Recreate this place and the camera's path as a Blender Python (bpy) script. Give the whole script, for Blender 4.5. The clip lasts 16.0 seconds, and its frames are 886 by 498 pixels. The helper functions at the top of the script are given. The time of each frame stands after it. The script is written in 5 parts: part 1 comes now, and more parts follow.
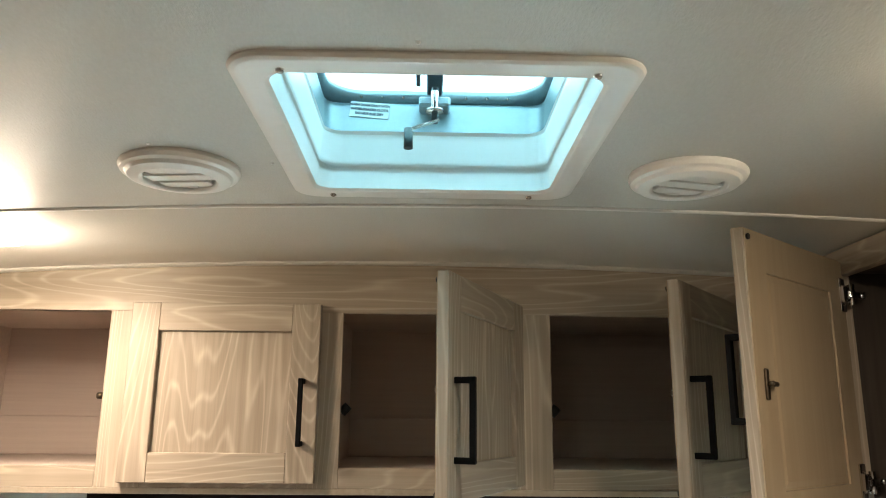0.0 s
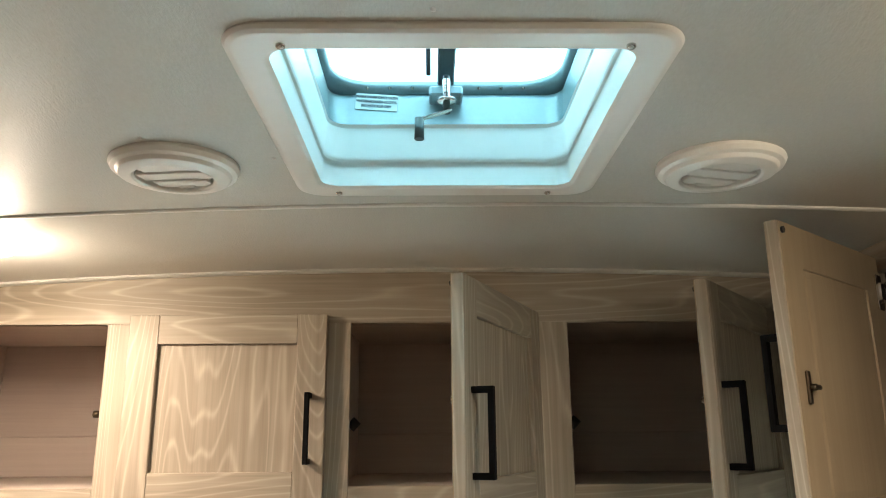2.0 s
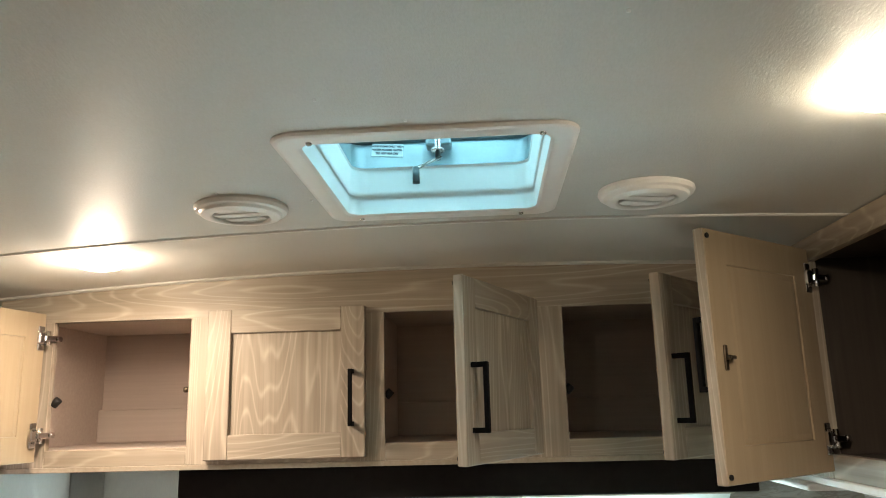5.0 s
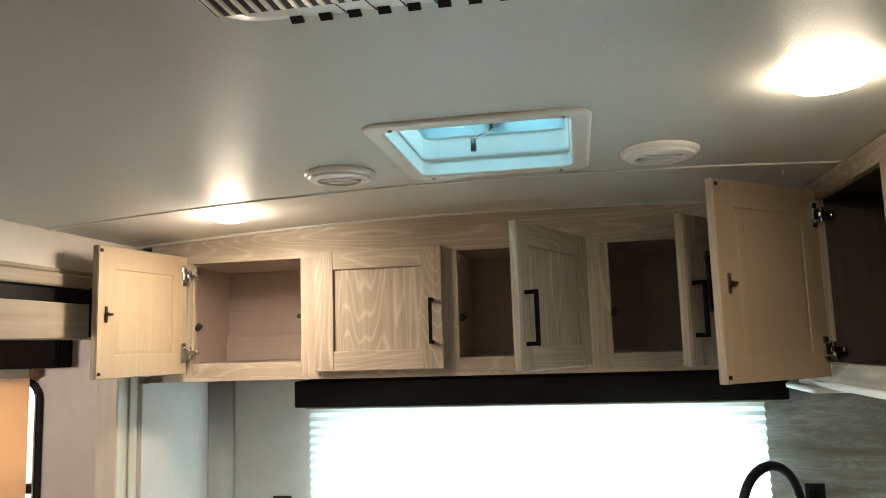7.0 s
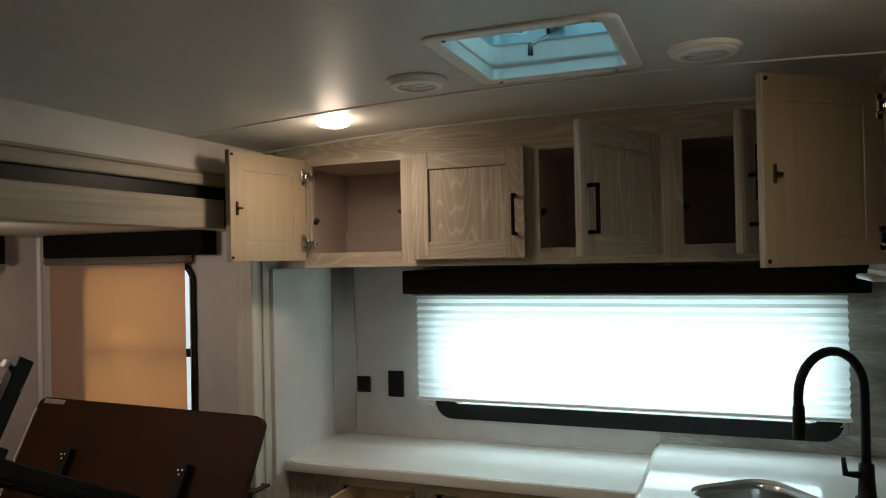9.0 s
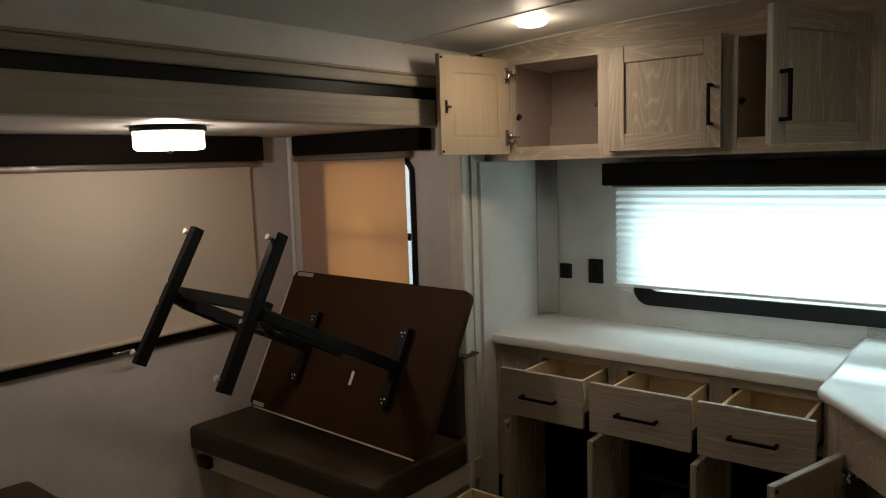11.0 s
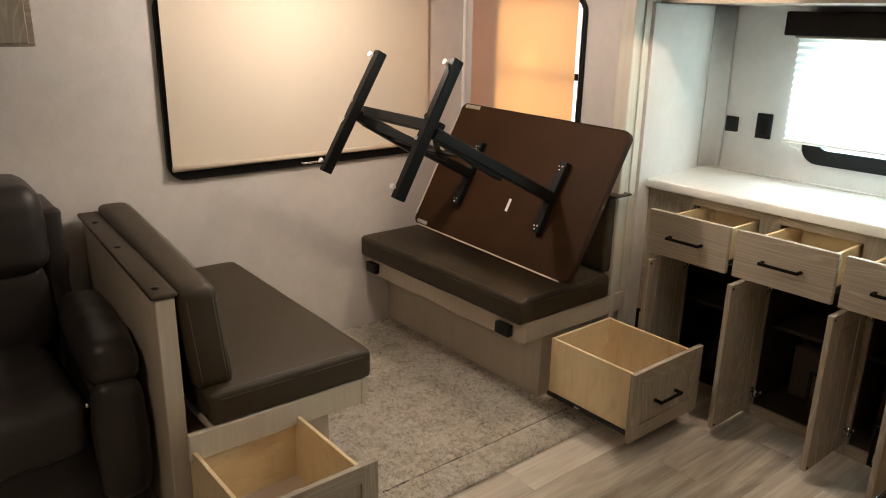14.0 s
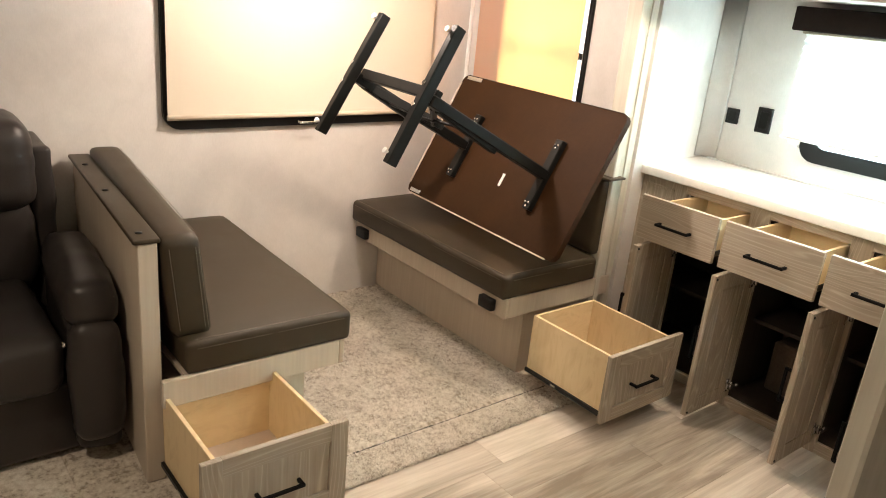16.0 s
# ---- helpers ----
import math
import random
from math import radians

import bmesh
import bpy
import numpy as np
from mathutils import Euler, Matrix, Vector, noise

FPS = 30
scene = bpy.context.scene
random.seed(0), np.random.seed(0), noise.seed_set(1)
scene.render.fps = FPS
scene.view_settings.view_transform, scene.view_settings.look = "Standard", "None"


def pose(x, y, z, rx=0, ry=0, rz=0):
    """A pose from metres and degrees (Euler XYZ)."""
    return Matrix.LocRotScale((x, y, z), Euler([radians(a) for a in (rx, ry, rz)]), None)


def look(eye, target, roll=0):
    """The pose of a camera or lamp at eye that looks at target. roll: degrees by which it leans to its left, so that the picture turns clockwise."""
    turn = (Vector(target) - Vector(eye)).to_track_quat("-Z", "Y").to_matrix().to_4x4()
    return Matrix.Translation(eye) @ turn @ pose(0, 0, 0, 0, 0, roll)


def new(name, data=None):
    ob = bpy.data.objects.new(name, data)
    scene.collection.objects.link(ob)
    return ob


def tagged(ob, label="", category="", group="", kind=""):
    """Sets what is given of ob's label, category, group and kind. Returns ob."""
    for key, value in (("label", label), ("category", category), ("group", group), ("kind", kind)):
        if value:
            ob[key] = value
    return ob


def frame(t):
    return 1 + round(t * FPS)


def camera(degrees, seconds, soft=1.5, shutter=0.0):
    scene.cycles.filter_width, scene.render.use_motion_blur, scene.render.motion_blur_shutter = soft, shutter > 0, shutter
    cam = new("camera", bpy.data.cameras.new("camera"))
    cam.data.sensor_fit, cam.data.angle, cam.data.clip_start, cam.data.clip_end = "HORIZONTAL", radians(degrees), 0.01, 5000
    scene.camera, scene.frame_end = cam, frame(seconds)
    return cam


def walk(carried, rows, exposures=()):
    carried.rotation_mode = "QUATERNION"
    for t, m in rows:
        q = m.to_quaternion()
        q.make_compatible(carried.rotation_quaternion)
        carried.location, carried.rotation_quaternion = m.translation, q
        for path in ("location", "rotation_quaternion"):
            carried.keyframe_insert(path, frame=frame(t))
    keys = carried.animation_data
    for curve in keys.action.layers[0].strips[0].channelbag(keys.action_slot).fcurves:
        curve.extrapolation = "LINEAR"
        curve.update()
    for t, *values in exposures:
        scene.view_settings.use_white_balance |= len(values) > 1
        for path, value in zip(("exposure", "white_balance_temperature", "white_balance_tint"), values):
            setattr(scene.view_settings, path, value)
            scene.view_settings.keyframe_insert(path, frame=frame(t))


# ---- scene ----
cam = camera(61.5, 16.0, soft=1.0)
PATH = [
    (0, (0.402, 1.051, 1.744), (0.443, 2.999, 2.196), 0.5),
    (0.5, (0.392, 1.093, 1.744), (0.429, 3.036, 2.216), 0.2),
    (1, (0.387, 1.113, 1.742), (0.42, 3.051, 2.232), -0.2),
    (1.5, (0.386, 1.125, 1.74), (0.423, 3.061, 2.24), -0.5),
    (2, (0.388, 1.124, 1.739), (0.421, 3.062, 2.232), -0.5),
    (2.5, (0.395, 1.11, 1.739), (0.419, 3.048, 2.234), -0.5),
    (3, (0.409, 1.082, 1.742), (0.412, 3.018, 2.242), -0.6),
    (3.5, (0.426, 1.024, 1.742), (0.389, 2.96, 2.243), -0.5),
    (6, (0.516, 0.61, 1.708), (0.333, 2.57, 2.063), -1.7),
    (6.5, (0.532, 0.513, 1.702), (0.285, 2.471, 2.025), -1.4),
    (7, (0.569, 0.463, 1.692), (0.222, 2.416, 1.945), -1.8),
    (7.5, (0.642, 0.424, 1.682), (0.184, 2.359, 1.894), -2.0),
    (8, (0.729, 0.389, 1.664), (0.192, 2.308, 1.828), -1.9),
    (8.5, (0.778, 0.35, 1.648), (0.128, 2.239, 1.742), -1.2),
    (9, (0.797, 0.296, 1.629), (0.071, 2.159, 1.651), -1.2),
    (9.5, (0.83, 0.255, 1.622), (-0.038, 2.056, 1.577), -1.9),
    (12, (1.049, 0.073, 1.589), (-0.32, 1.491, 1.245), -0.9),
    (12.5, (1.07, 0.031, 1.588), (-0.336, 1.396, 1.189), -0.6),
    (13, (1.092, -0.002, 1.576), (-0.346, 1.308, 1.111), -0.0),
    (13.5, (1.105, -0.012, 1.56), (-0.359, 1.235, 1.012), 1.1),
    (14, (1.104, -0.017, 1.543), (-0.368, 1.197, 0.941), 1.1),
    (14.5, (1.101, -0.018, 1.538), (-0.359, 1.179, 0.879), 1.5),
    (15, (1.115, -0.013, 1.522), (-0.348, 1.174, 0.849), 1.8),
    (15.5, (1.119, -0.009, 1.515), (-0.343, 1.182, 0.847), 2.4),
    (16, (1.131, 0.006, 1.521), (-0.317, 1.216, 0.859), 5.6),
]
EXPOSURES = [(0, 1.0), (3.5, 0.90), (7, 0.68), (7.5, 0.46), (8, 0.06), (9.5, -0.9), (12, -0.42), (12.5, -0.16), (13, 0.18), (13.5, 0.62), (14.5, 1.45), (15.3, 1.88), (16, 2.06)]
walk(cam, [(t, look(eye, target, roll)) for t, eye, target, roll in PATH], EXPOSURES)

# ---- world and lights ----
world = bpy.data.worlds.new("world")
scene.world = world
world.use_nodes = True
_sky = world.node_tree.nodes.new("ShaderNodeTexSky")
_sky.sky_type = "NISHITA"
_sky.sun_disc = False
_sky.sun_elevation, _sky.sun_rotation = radians(35), radians(200)
world.node_tree.links.new(_sky.outputs[0], world.node_tree.nodes["Background"].inputs[0])
world.node_tree.nodes["Background"].inputs[1].default_value = 0.1

WARM = (1.0, 0.785, 0.61)
DAY = (0.67, 0.89, 0.93)


def area_lamp(name, eye, target, sx, sy, power, color):
    d = bpy.data.lights.new(name, "AREA")
    d.shape, d.size, d.size_y, d.energy, d.color = "RECTANGLE", sx, sy, power, color
    ob = new(name, d)
    ob.matrix_world = look(eye, target)
    return ob


def bulb(name, x, y, z, power, radius, color=WARM):
    d = bpy.data.lights.new(name, "POINT")
    d.energy, d.shadow_soft_size, d.color = power, radius, color
    ob = new(name, d)
    ob.location = (x, y, z)
    return ob


def downlight(name, x, y, z, size, power):
    d = bpy.data.lights.new(name, "AREA")
    d.shape, d.size, d.energy, d.color = "DISK", size, power, WARM
    ob = new(name, d)
    ob.location = (x, y, z)
    return ob


area_lamp("daylight_front_window", (0.39, 3.20, 1.223), (0.39, 0, 1.223), 1.35, 0.375, 15.5, DAY)
area_lamp("daylight_roof_vent", (0.405, 1.905, 2.42), (0.405, 1.905, 0), 0.5, 0.5, 5.8, (0.48, 0.88, 0.97))
area_lamp("daylight_end_window", (-1.40, 2.85, 1.3), (-1.40, 0, 1.3), 0.60, 0.9, 3.4, (0.78, 0.90, 1.0))
downlight("bulb_front", -0.335, 2.30, 2.010, 0.11, 3.8)
bulb("bulb_front_side", -0.335, 2.30, 1.990, 1.4, 0.04)
downlight("bulb_kitchen", 0.945, 1.59, 2.008, 0.13, 1.3)
bulb("bulb_slide", -1.252, 1.53, 1.695, 11.0, 0.045, (1.0, 0.79, 0.68))
# unseen added living-area lamp; slide-out header cuts off its light along the slide wall
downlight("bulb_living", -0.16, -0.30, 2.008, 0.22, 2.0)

# ---- materials ----


class Nodes:
    """A small node-tree writer for one material."""

    def __init__(self, name):
        self.mat = bpy.data.materials.new(name)
        self.mat.use_nodes = True
        self.t = self.mat.node_tree
        self.b = self.t.nodes["Principled BSDF"]
        self.out = self.t.nodes["Material Output"]

    def add(self, kind, **props):
        n = self.t.nodes.new(kind)
        for k, v in props.items():
            if k == "operation":
                n.operation = v
            elif k == "data_type":
                n.data_type = v
            elif k == "blend_type":
                n.blend_type = v
        return n

    def link(self, a, b):
        self.t.links.new(a, b)

    def coords(self, scale=(1, 1, 1), shuffle=True):
        tc = self.add("ShaderNodeTexCoord")
        mp = self.add("ShaderNodeMapping")
        mp.inputs["Scale"].default_value = scale
        self.link(tc.outputs["Object"], mp.inputs["Vector"])
        if shuffle:
            oi = self.add("ShaderNodeObjectInfo")
            ml = self.add("ShaderNodeMath", operation="MULTIPLY")
            ml.inputs[1].default_value = 37.0
            self.link(oi.outputs["Random"], ml.inputs[0])
            cb = self.add("ShaderNodeCombineXYZ")
            for k in range(3):
                self.link(ml.outputs[0], cb.inputs[k])
            self.link(cb.outputs[0], mp.inputs["Location"])
        return mp.outputs[0]

    def noise(self, vec, scale, detail=4.0, rough=0.55, distort=0.0):
        n = self.add("ShaderNodeTexNoise")
        n.inputs["Scale"].default_value = scale
        n.inputs["Detail"].default_value = detail
        n.inputs["Roughness"].default_value = rough
        n.inputs["Distortion"].default_value = distort
        self.link(vec, n.inputs["Vector"])
        return n.outputs["Fac"]

    def math(self, op, a, b=None):
        n = self.add("ShaderNodeMath", operation=op)
        for k, v in enumerate((a, b)):
            if v is None:
                continue
            if isinstance(v, (int, float)):
                n.inputs[k].default_value = v
            else:
                self.link(v, n.inputs[k])
        return n.outputs[0]

    def ramp(self, fac, stops):
        n = self.add("ShaderNodeValToRGB")
        el = n.color_ramp.elements
        while len(el) < len(stops):
            el.new(0.5)
        for e, (p, c) in zip(el, stops):
            e.position, e.color = p, (*c, 1)
        self.link(fac, n.inputs[0])
        return n.outputs[0]

    def mix(self, fac, a, b, blend="MIX"):
        n = self.add("ShaderNodeMix", data_type="RGBA", blend_type=blend)
        for sock, v in ((n.inputs[0], fac), (n.inputs[6], a), (n.inputs[7], b)):
            if isinstance(v, (int, float)):
                sock.default_value = v
            elif isinstance(v, tuple):
                sock.default_value = (*v, 1)
            else:
                self.link(v, sock)
        return n.outputs[2]

    def color(self, v):
        if isinstance(v, tuple):
            self.b.inputs["Base Color"].default_value = (*v, 1)
        else:
            self.link(v, self.b.inputs["Base Color"])

    def bump(self, height, strength=0.2, distance=0.002):
        n = self.add("ShaderNodeBump")
        n.inputs["Strength"].default_value = strength
        n.inputs["Distance"].default_value = distance
        self.link(height, n.inputs["Height"])
        self.link(n.outputs[0], self.b.inputs["Normal"])

    def gloss(self, rough, metal=0.0, spec=0.5):
        if isinstance(rough, (int, float)):
            self.b.inputs["Roughness"].default_value = rough
        else:
            self.link(rough, self.b.inputs["Roughness"])
        self.b.inputs["Metallic"].default_value = metal
        self.b.inputs["Specular IOR Level"].default_value = spec


def wood(name, dark, light, axis="z", rings=120.0, contrast=1.0, rough=0.5):
    n = Nodes(name)
    s = {"x": (1.15, 10, 10), "y": (10, 1.15, 10), "z": (10, 10, 1.15)}[axis]
    v = n.coords(s)
    big = n.noise(v, 0.6, 2.0, 0.35, 0.25)
    ripple = n.noise(n.coords({"x": (9, 34, 34), "y": (34, 9, 34), "z": (34, 34, 9)}[axis]), 1.0, 2.0, 0.5)
    phase = n.math("ADD", n.math("MULTIPLY", big, rings * 1.75), n.math("MULTIPLY", ripple, 2.6))
    ring = n.math("SINE", phase)
    ring = n.math("ADD", n.math("MULTIPLY", ring, 0.5), 0.5)
    f = {"x": (1.5, 60, 60), "y": (60, 1.5, 60), "z": (60, 60, 1.5)}[axis]
    fine = n.noise(n.coords(f), 1.6, 3.0, 0.6)
    patch = n.noise(n.coords((1, 1, 1)), 3.0, 3.0)
    line = n.math("MULTIPLY", n.math("POWER", ring, 8.0), n.math("ADD", n.math("MULTIPLY", fine, 1.1), 0.1))
    grain = n.math("ADD", n.math("MULTIPLY", fine, 0.75), n.math("MULTIPLY", n.math("SUBTRACT", patch, 0.5), 0.6))
    base = n.ramp(grain, [(0.12, dark), (0.62, light)])
    pale = tuple(min(0.8, c * 1.38 + 0.03) for c in light)
    n.color(n.mix(n.math("MULTIPLY", line, 0.55 * contrast), base, pale))
    n.bump(grain, 0.4, 0.0010)
    n.gloss(rough, spec=0.35)
    return n.mat


def plain(name, base, rough=0.5, metal=0.0, vary=0.08, scale=6.0, bump=0.0, bscale=200.0, spec=0.5, bdist=0.0006):
    n = Nodes(name)
    v = n.coords()
    c2 = tuple(max(0.0, c * (1 - 2 * vary)) for c in base)
    c3 = tuple(min(1.0, c * (1 + vary)) for c in base)
    fac = n.math("ADD", n.math("MULTIPLY", n.noise(v, scale, 5.0), 0.7), n.math("MULTIPLY", n.noise(v, scale * 14, 3.0), 0.3))
    n.color(n.ramp(fac, [(0.3, c2), (0.7, c3)]))
    n.gloss(n.math("ADD", n.math("MULTIPLY", fac, 0.12), max(0.02, rough - 0.06)), metal, spec)
    if bump:
        n.bump(n.noise(v, bscale, 2.0), bump, bdist)
    return n.mat


def glow(name, color, strength):
    n = Nodes(name)
    n.color((0.8, 0.8, 0.8))
    n.b.inputs["Emission Color"].default_value = (*color, 1)
    n.b.inputs["Emission Strength"].default_value = strength
    return n.mat


def cloth_through(name, front, back, share=0.6, weave=500.0):
    """Thin fabric that lets part of the light through."""
    n = Nodes(name)
    v = n.coords(shuffle=False)
    w = n.noise(v, weave, 2.0)
    n.color(n.mix(w, tuple(c * 0.9 for c in front), front))
    n.gloss(0.9, spec=0.1)
    tr = n.add("ShaderNodeBsdfTranslucent")
    tr.inputs[0].default_value = (*back, 1)
    mx = n.add("ShaderNodeMixShader")
    mx.inputs[0].default_value = share
    n.link(n.b.outputs[0], mx.inputs[1])
    n.link(tr.outputs[0], mx.inputs[2])
    n.link(mx.outputs[0], n.out.inputs[0])
    n.bump(w, 0.15, 0.0005)
    return n.mat


def marble(name):
    n = Nodes(name)
    v = n.coords((0.9, 0.9, 5.0), shuffle=False)
    a = n.noise(v, 1.6, 6.0, 0.6, 1.2)
    b = n.noise(v, 5.0, 5.0, 0.6, 2.0)
    vein = n.math("ABSOLUTE", n.math("SUBTRACT", b, 0.5))
    base = n.ramp(a, [(0.30, (0.17, 0.145, 0.12)), (0.46, (0.33, 0.30, 0.26)), (0.62, (0.56, 0.54, 0.50))])
    n.color(n.mix(n.ramp(vein, [(0.0, (0.5, 0.5, 0.5)), (0.06, (0, 0, 0))]), base, (0.25, 0.21, 0.17)))
    n.gloss(0.25)
    return n.mat


def carpet(name):
    n = Nodes(name)
    v = n.coords(shuffle=False)
    a = n.noise(v, 13, 3.0, 0.6)
    b = n.noise(v, 210, 3.0, 0.75)
    isl = n.add("ShaderNodeNewGeometry").outputs["Random Per Island"]
    c = n.noise(v, 58, 2.0, 0.6)
    f = n.math("ADD", n.math("MULTIPLY", a, 0.38), n.math("MULTIPLY", b, 0.14))
    f = n.math("ADD", f, n.math("MULTIPLY", c, 0.48))
    f = n.math("ADD", f, n.math("MULTIPLY", n.math("SUBTRACT", isl, 0.5), 0.18))
    n.color(n.ramp(f, [(0.36, (0.36, 0.305, 0.24)), (0.46, (0.66, 0.595, 0.50)), (0.60, (0.85, 0.80, 0.71))]))
    n.gloss(0.95, spec=0.1)
    n.bump(b, 0.9, 0.006)
    return n.mat


def planks(name):
    n = Nodes(name)
    v = n.coords((7, 0.9, 7))
    a = n.noise(v, 1.5, 5.0, 0.6, 0.8)
    b = n.noise(n.coords((90, 3, 90)), 1.0, 3.0)
    oi = n.add("ShaderNodeObjectInfo")
    f = n.math("ADD", n.math("MULTIPLY", a, 0.66), n.math("MULTIPLY", b, 0.22))
    f = n.math("ADD", f, n.math("MULTIPLY", n.math("SUBTRACT", oi.outputs["Random"], 0.5), 0.30))
    n.color(n.ramp(f, [(0.22, (0.25, 0.21, 0.165)), (0.42, (0.50, 0.44, 0.365)), (0.62, (0.72, 0.66, 0.575))]))
    n.gloss(n.math("ADD", n.math("MULTIPLY", b, 0.2), 0.28), spec=0.4)
    n.bump(b, 0.15, 0.0006)
    return n.mat


def leather(name, base, rough=0.38):
    n = Nodes(name)
    v = n.coords()
    vo = n.add("ShaderNodeTexVoronoi")
    vo.inputs["Scale"].default_value = 420
    n.link(v, vo.inputs["Vector"])
    a = n.noise(v, 7, 4.0)
    n.color(n.mix(a, tuple(c * 0.75 for c in base), tuple(c * 1.2 for c in base)))
    n.gloss(n.math("ADD", n.math("MULTIPLY", a, 0.15), rough), spec=0.32)
    h = n.math("ADD", n.math("MULTIPLY", vo.outputs["Distance"], 0.4), n.math("MULTIPLY", n.noise(v, 14, 3.0), 1.5))
    n.bump(h, 0.25, 0.002)
    return n.mat


def plaster_ceiling(name):
    n = Nodes(name)
    v = n.coords(shuffle=False)
    w = n.noise(n.coords((2.4, 1, 1), False), 150, 3.0, 0.65)
    a = n.noise(v, 2.2, 4.0)
    n.color(n.ramp(n.math("ADD", n.math("MULTIPLY", a, 0.5), n.math("MULTIPLY", w, 0.5)), [(0.36, (0.56, 0.55, 0.505)), (0.7, (0.65, 0.64, 0.60))]))
    n.gloss(n.math("ADD", n.math("MULTIPLY", w, 0.15), 0.40), spec=0.4)
    n.bump(w, 0.6, 0.0010)
    return n.mat


def wall_paper(name, base):
    n = Nodes(name)
    v = n.coords(shuffle=False)
    a = n.noise(v, 9, 5.0, 0.65, 0.5)
    w = n.noise(n.coords((1, 1, 0.25), False), 320, 2.0)
    f = n.math("ADD", n.math("MULTIPLY", a, 0.65), n.math("MULTIPLY", w, 0.35))
    n.color(n.ramp(f, [(0.3, tuple(c * 0.86 for c in base)), (0.7, base)]))
    n.gloss(0.5, spec=0.3)
    n.bump(f, 0.4, 0.0009)
    return n.mat


def plywood(name, dark, light, axis):
    """Pale pine veneer with brownish blotches."""
    n = Nodes(name)
    f = {"x": (1.5, 40, 40), "z": (40, 40, 1.5)}[axis]
    fine = n.noise(n.coords(f), 1.8, 3.0, 0.6)
    blot = n.noise(n.coords({"x": (9, 9, 16), "z": (16, 16, 7)}[axis]), 0.8, 4.0, 0.6, 0.8)
    base = n.ramp(n.math("ADD", n.math("MULTIPLY", fine, 0.25), n.math("MULTIPLY", blot, 0.75)), [(0.28, dark), (0.52, light)])
    n.color(n.mix(n.ramp(blot, [(0.58, (0, 0, 0)), (0.70, (0.34, 0.34, 0.34))]), base, (0.46, 0.31, 0.14)))
    n.gloss(0.5, spec=0.3)
    n.bump(fine, 0.2, 0.0006)
    return n.mat


M_CEIL = plaster_ceiling("ceiling_panel")
M_WALL = wall_paper("wall_vinyl", (0.70, 0.665, 0.63))
M_FRONT_Z = wood("greige_wood", (0.252, 0.209, 0.158), (0.405, 0.347, 0.275), "z")
M_FRONT_X = wood("greige_wood_across", (0.252, 0.209, 0.158), (0.405, 0.347, 0.275), "x")
M_FRONT_Y = wood("greige_wood_along", (0.252, 0.209, 0.158), (0.405, 0.347, 0.275), "y")
M_BACK = wood("pale_door_back", (0.32, 0.25, 0.165), (0.375, 0.30, 0.205), "z", 30, 0.15, 0.4)
M_PLY = plywood("pine_plywood", (0.65, 0.49, 0.27), (0.77, 0.615, 0.38), "z")
M_PLY_X = plywood("pine_plywood_across", (0.65, 0.49, 0.27), (0.77, 0.615, 0.38), "x")
M_BENCH = wood("pale_bench_wood", (0.49, 0.42, 0.335), (0.56, 0.49, 0.40), "z", 20, 0.2, 0.5)
M_INSIDE = wood("cabinet_lining", (0.47, 0.39, 0.34), (0.55, 0.47, 0.41), "x", 8, 0.1, 0.6)
# brown lining taken near black: the shade inside the cabinets is in its colour
M_BROWN_SHADED = wood("shaded_cabinet_lining", (0.034, 0.026, 0.020), (0.058, 0.046, 0.036), "z", 30, 0.3, 0.6)
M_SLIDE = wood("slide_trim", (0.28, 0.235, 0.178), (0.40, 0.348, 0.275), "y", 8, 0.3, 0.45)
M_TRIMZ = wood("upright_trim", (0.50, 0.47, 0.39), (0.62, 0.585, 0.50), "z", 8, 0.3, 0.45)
M_COUNTER = plain("white_worktop", (0.76, 0.76, 0.74), 0.11, vary=0.03, scale=30)
M_WHITE = plain("white_plastic", (0.85, 0.835, 0.80), 0.3, vary=0.02)
# vent shaft, flange and label colours hold the blue cast of daylight
M_VENT_DAYLIT = plain("vent_shaft_daylit_blue", (0.72, 0.80, 0.80), 0.3, vary=0.02)
M_FLANGE_DAYLIT = plain("vent_flange_daylit_blue", (0.20, 0.30, 0.33), 0.35, 0.3, 0.06, 12)
M_LABEL_DAYLIT = plain("vent_label_daylit_blue", (0.40, 0.52, 0.54), 0.4, vary=0.03)
M_ARM = plain("dark_galvanised_arm", (0.06, 0.085, 0.09), 0.4, 0.5, 0.15, 20)
M_BLACK = plain("black_metal", (0.006, 0.0064, 0.006), 0.46, 0.0, 0.1, spec=0.2)
M_PULL = plain("matte_black_pull", (0.0055, 0.0055, 0.0055), 0.6, 0.0, 0.1, spec=0.06)
M_RUBBER = plain("black_plastic", (0.008, 0.008, 0.008), 0.4, 0.0, 0.1, spec=0.25)
M_VAL = plain("dark_valance_fabric", (0.010, 0.0075, 0.0065), 0.8, 0.0, 0.15, 30, 0.3, 600, spec=0.1)
M_SOFA = leather("dark_brown_leather", (0.032, 0.0275, 0.0255), 0.28)
M_SEAT = leather("taupe_vinyl", (0.045, 0.0335, 0.0195), 0.42)
M_CARPET = carpet("shag_carpet")
M_FLOOR = planks("vinyl_plank")
M_MARBLE = marble("stone_look_panel")
M_STEEL = plain("brushed_steel", (0.55, 0.55, 0.53), 0.24, 1.0, 0.03, 8)
M_CHROME = plain("chrome", (0.75, 0.75, 0.75), 0.12, 1.0, 0.02)
M_BRASS = plain("dark_bronze_latch", (0.10, 0.075, 0.05), 0.35, 0.9, 0.1)
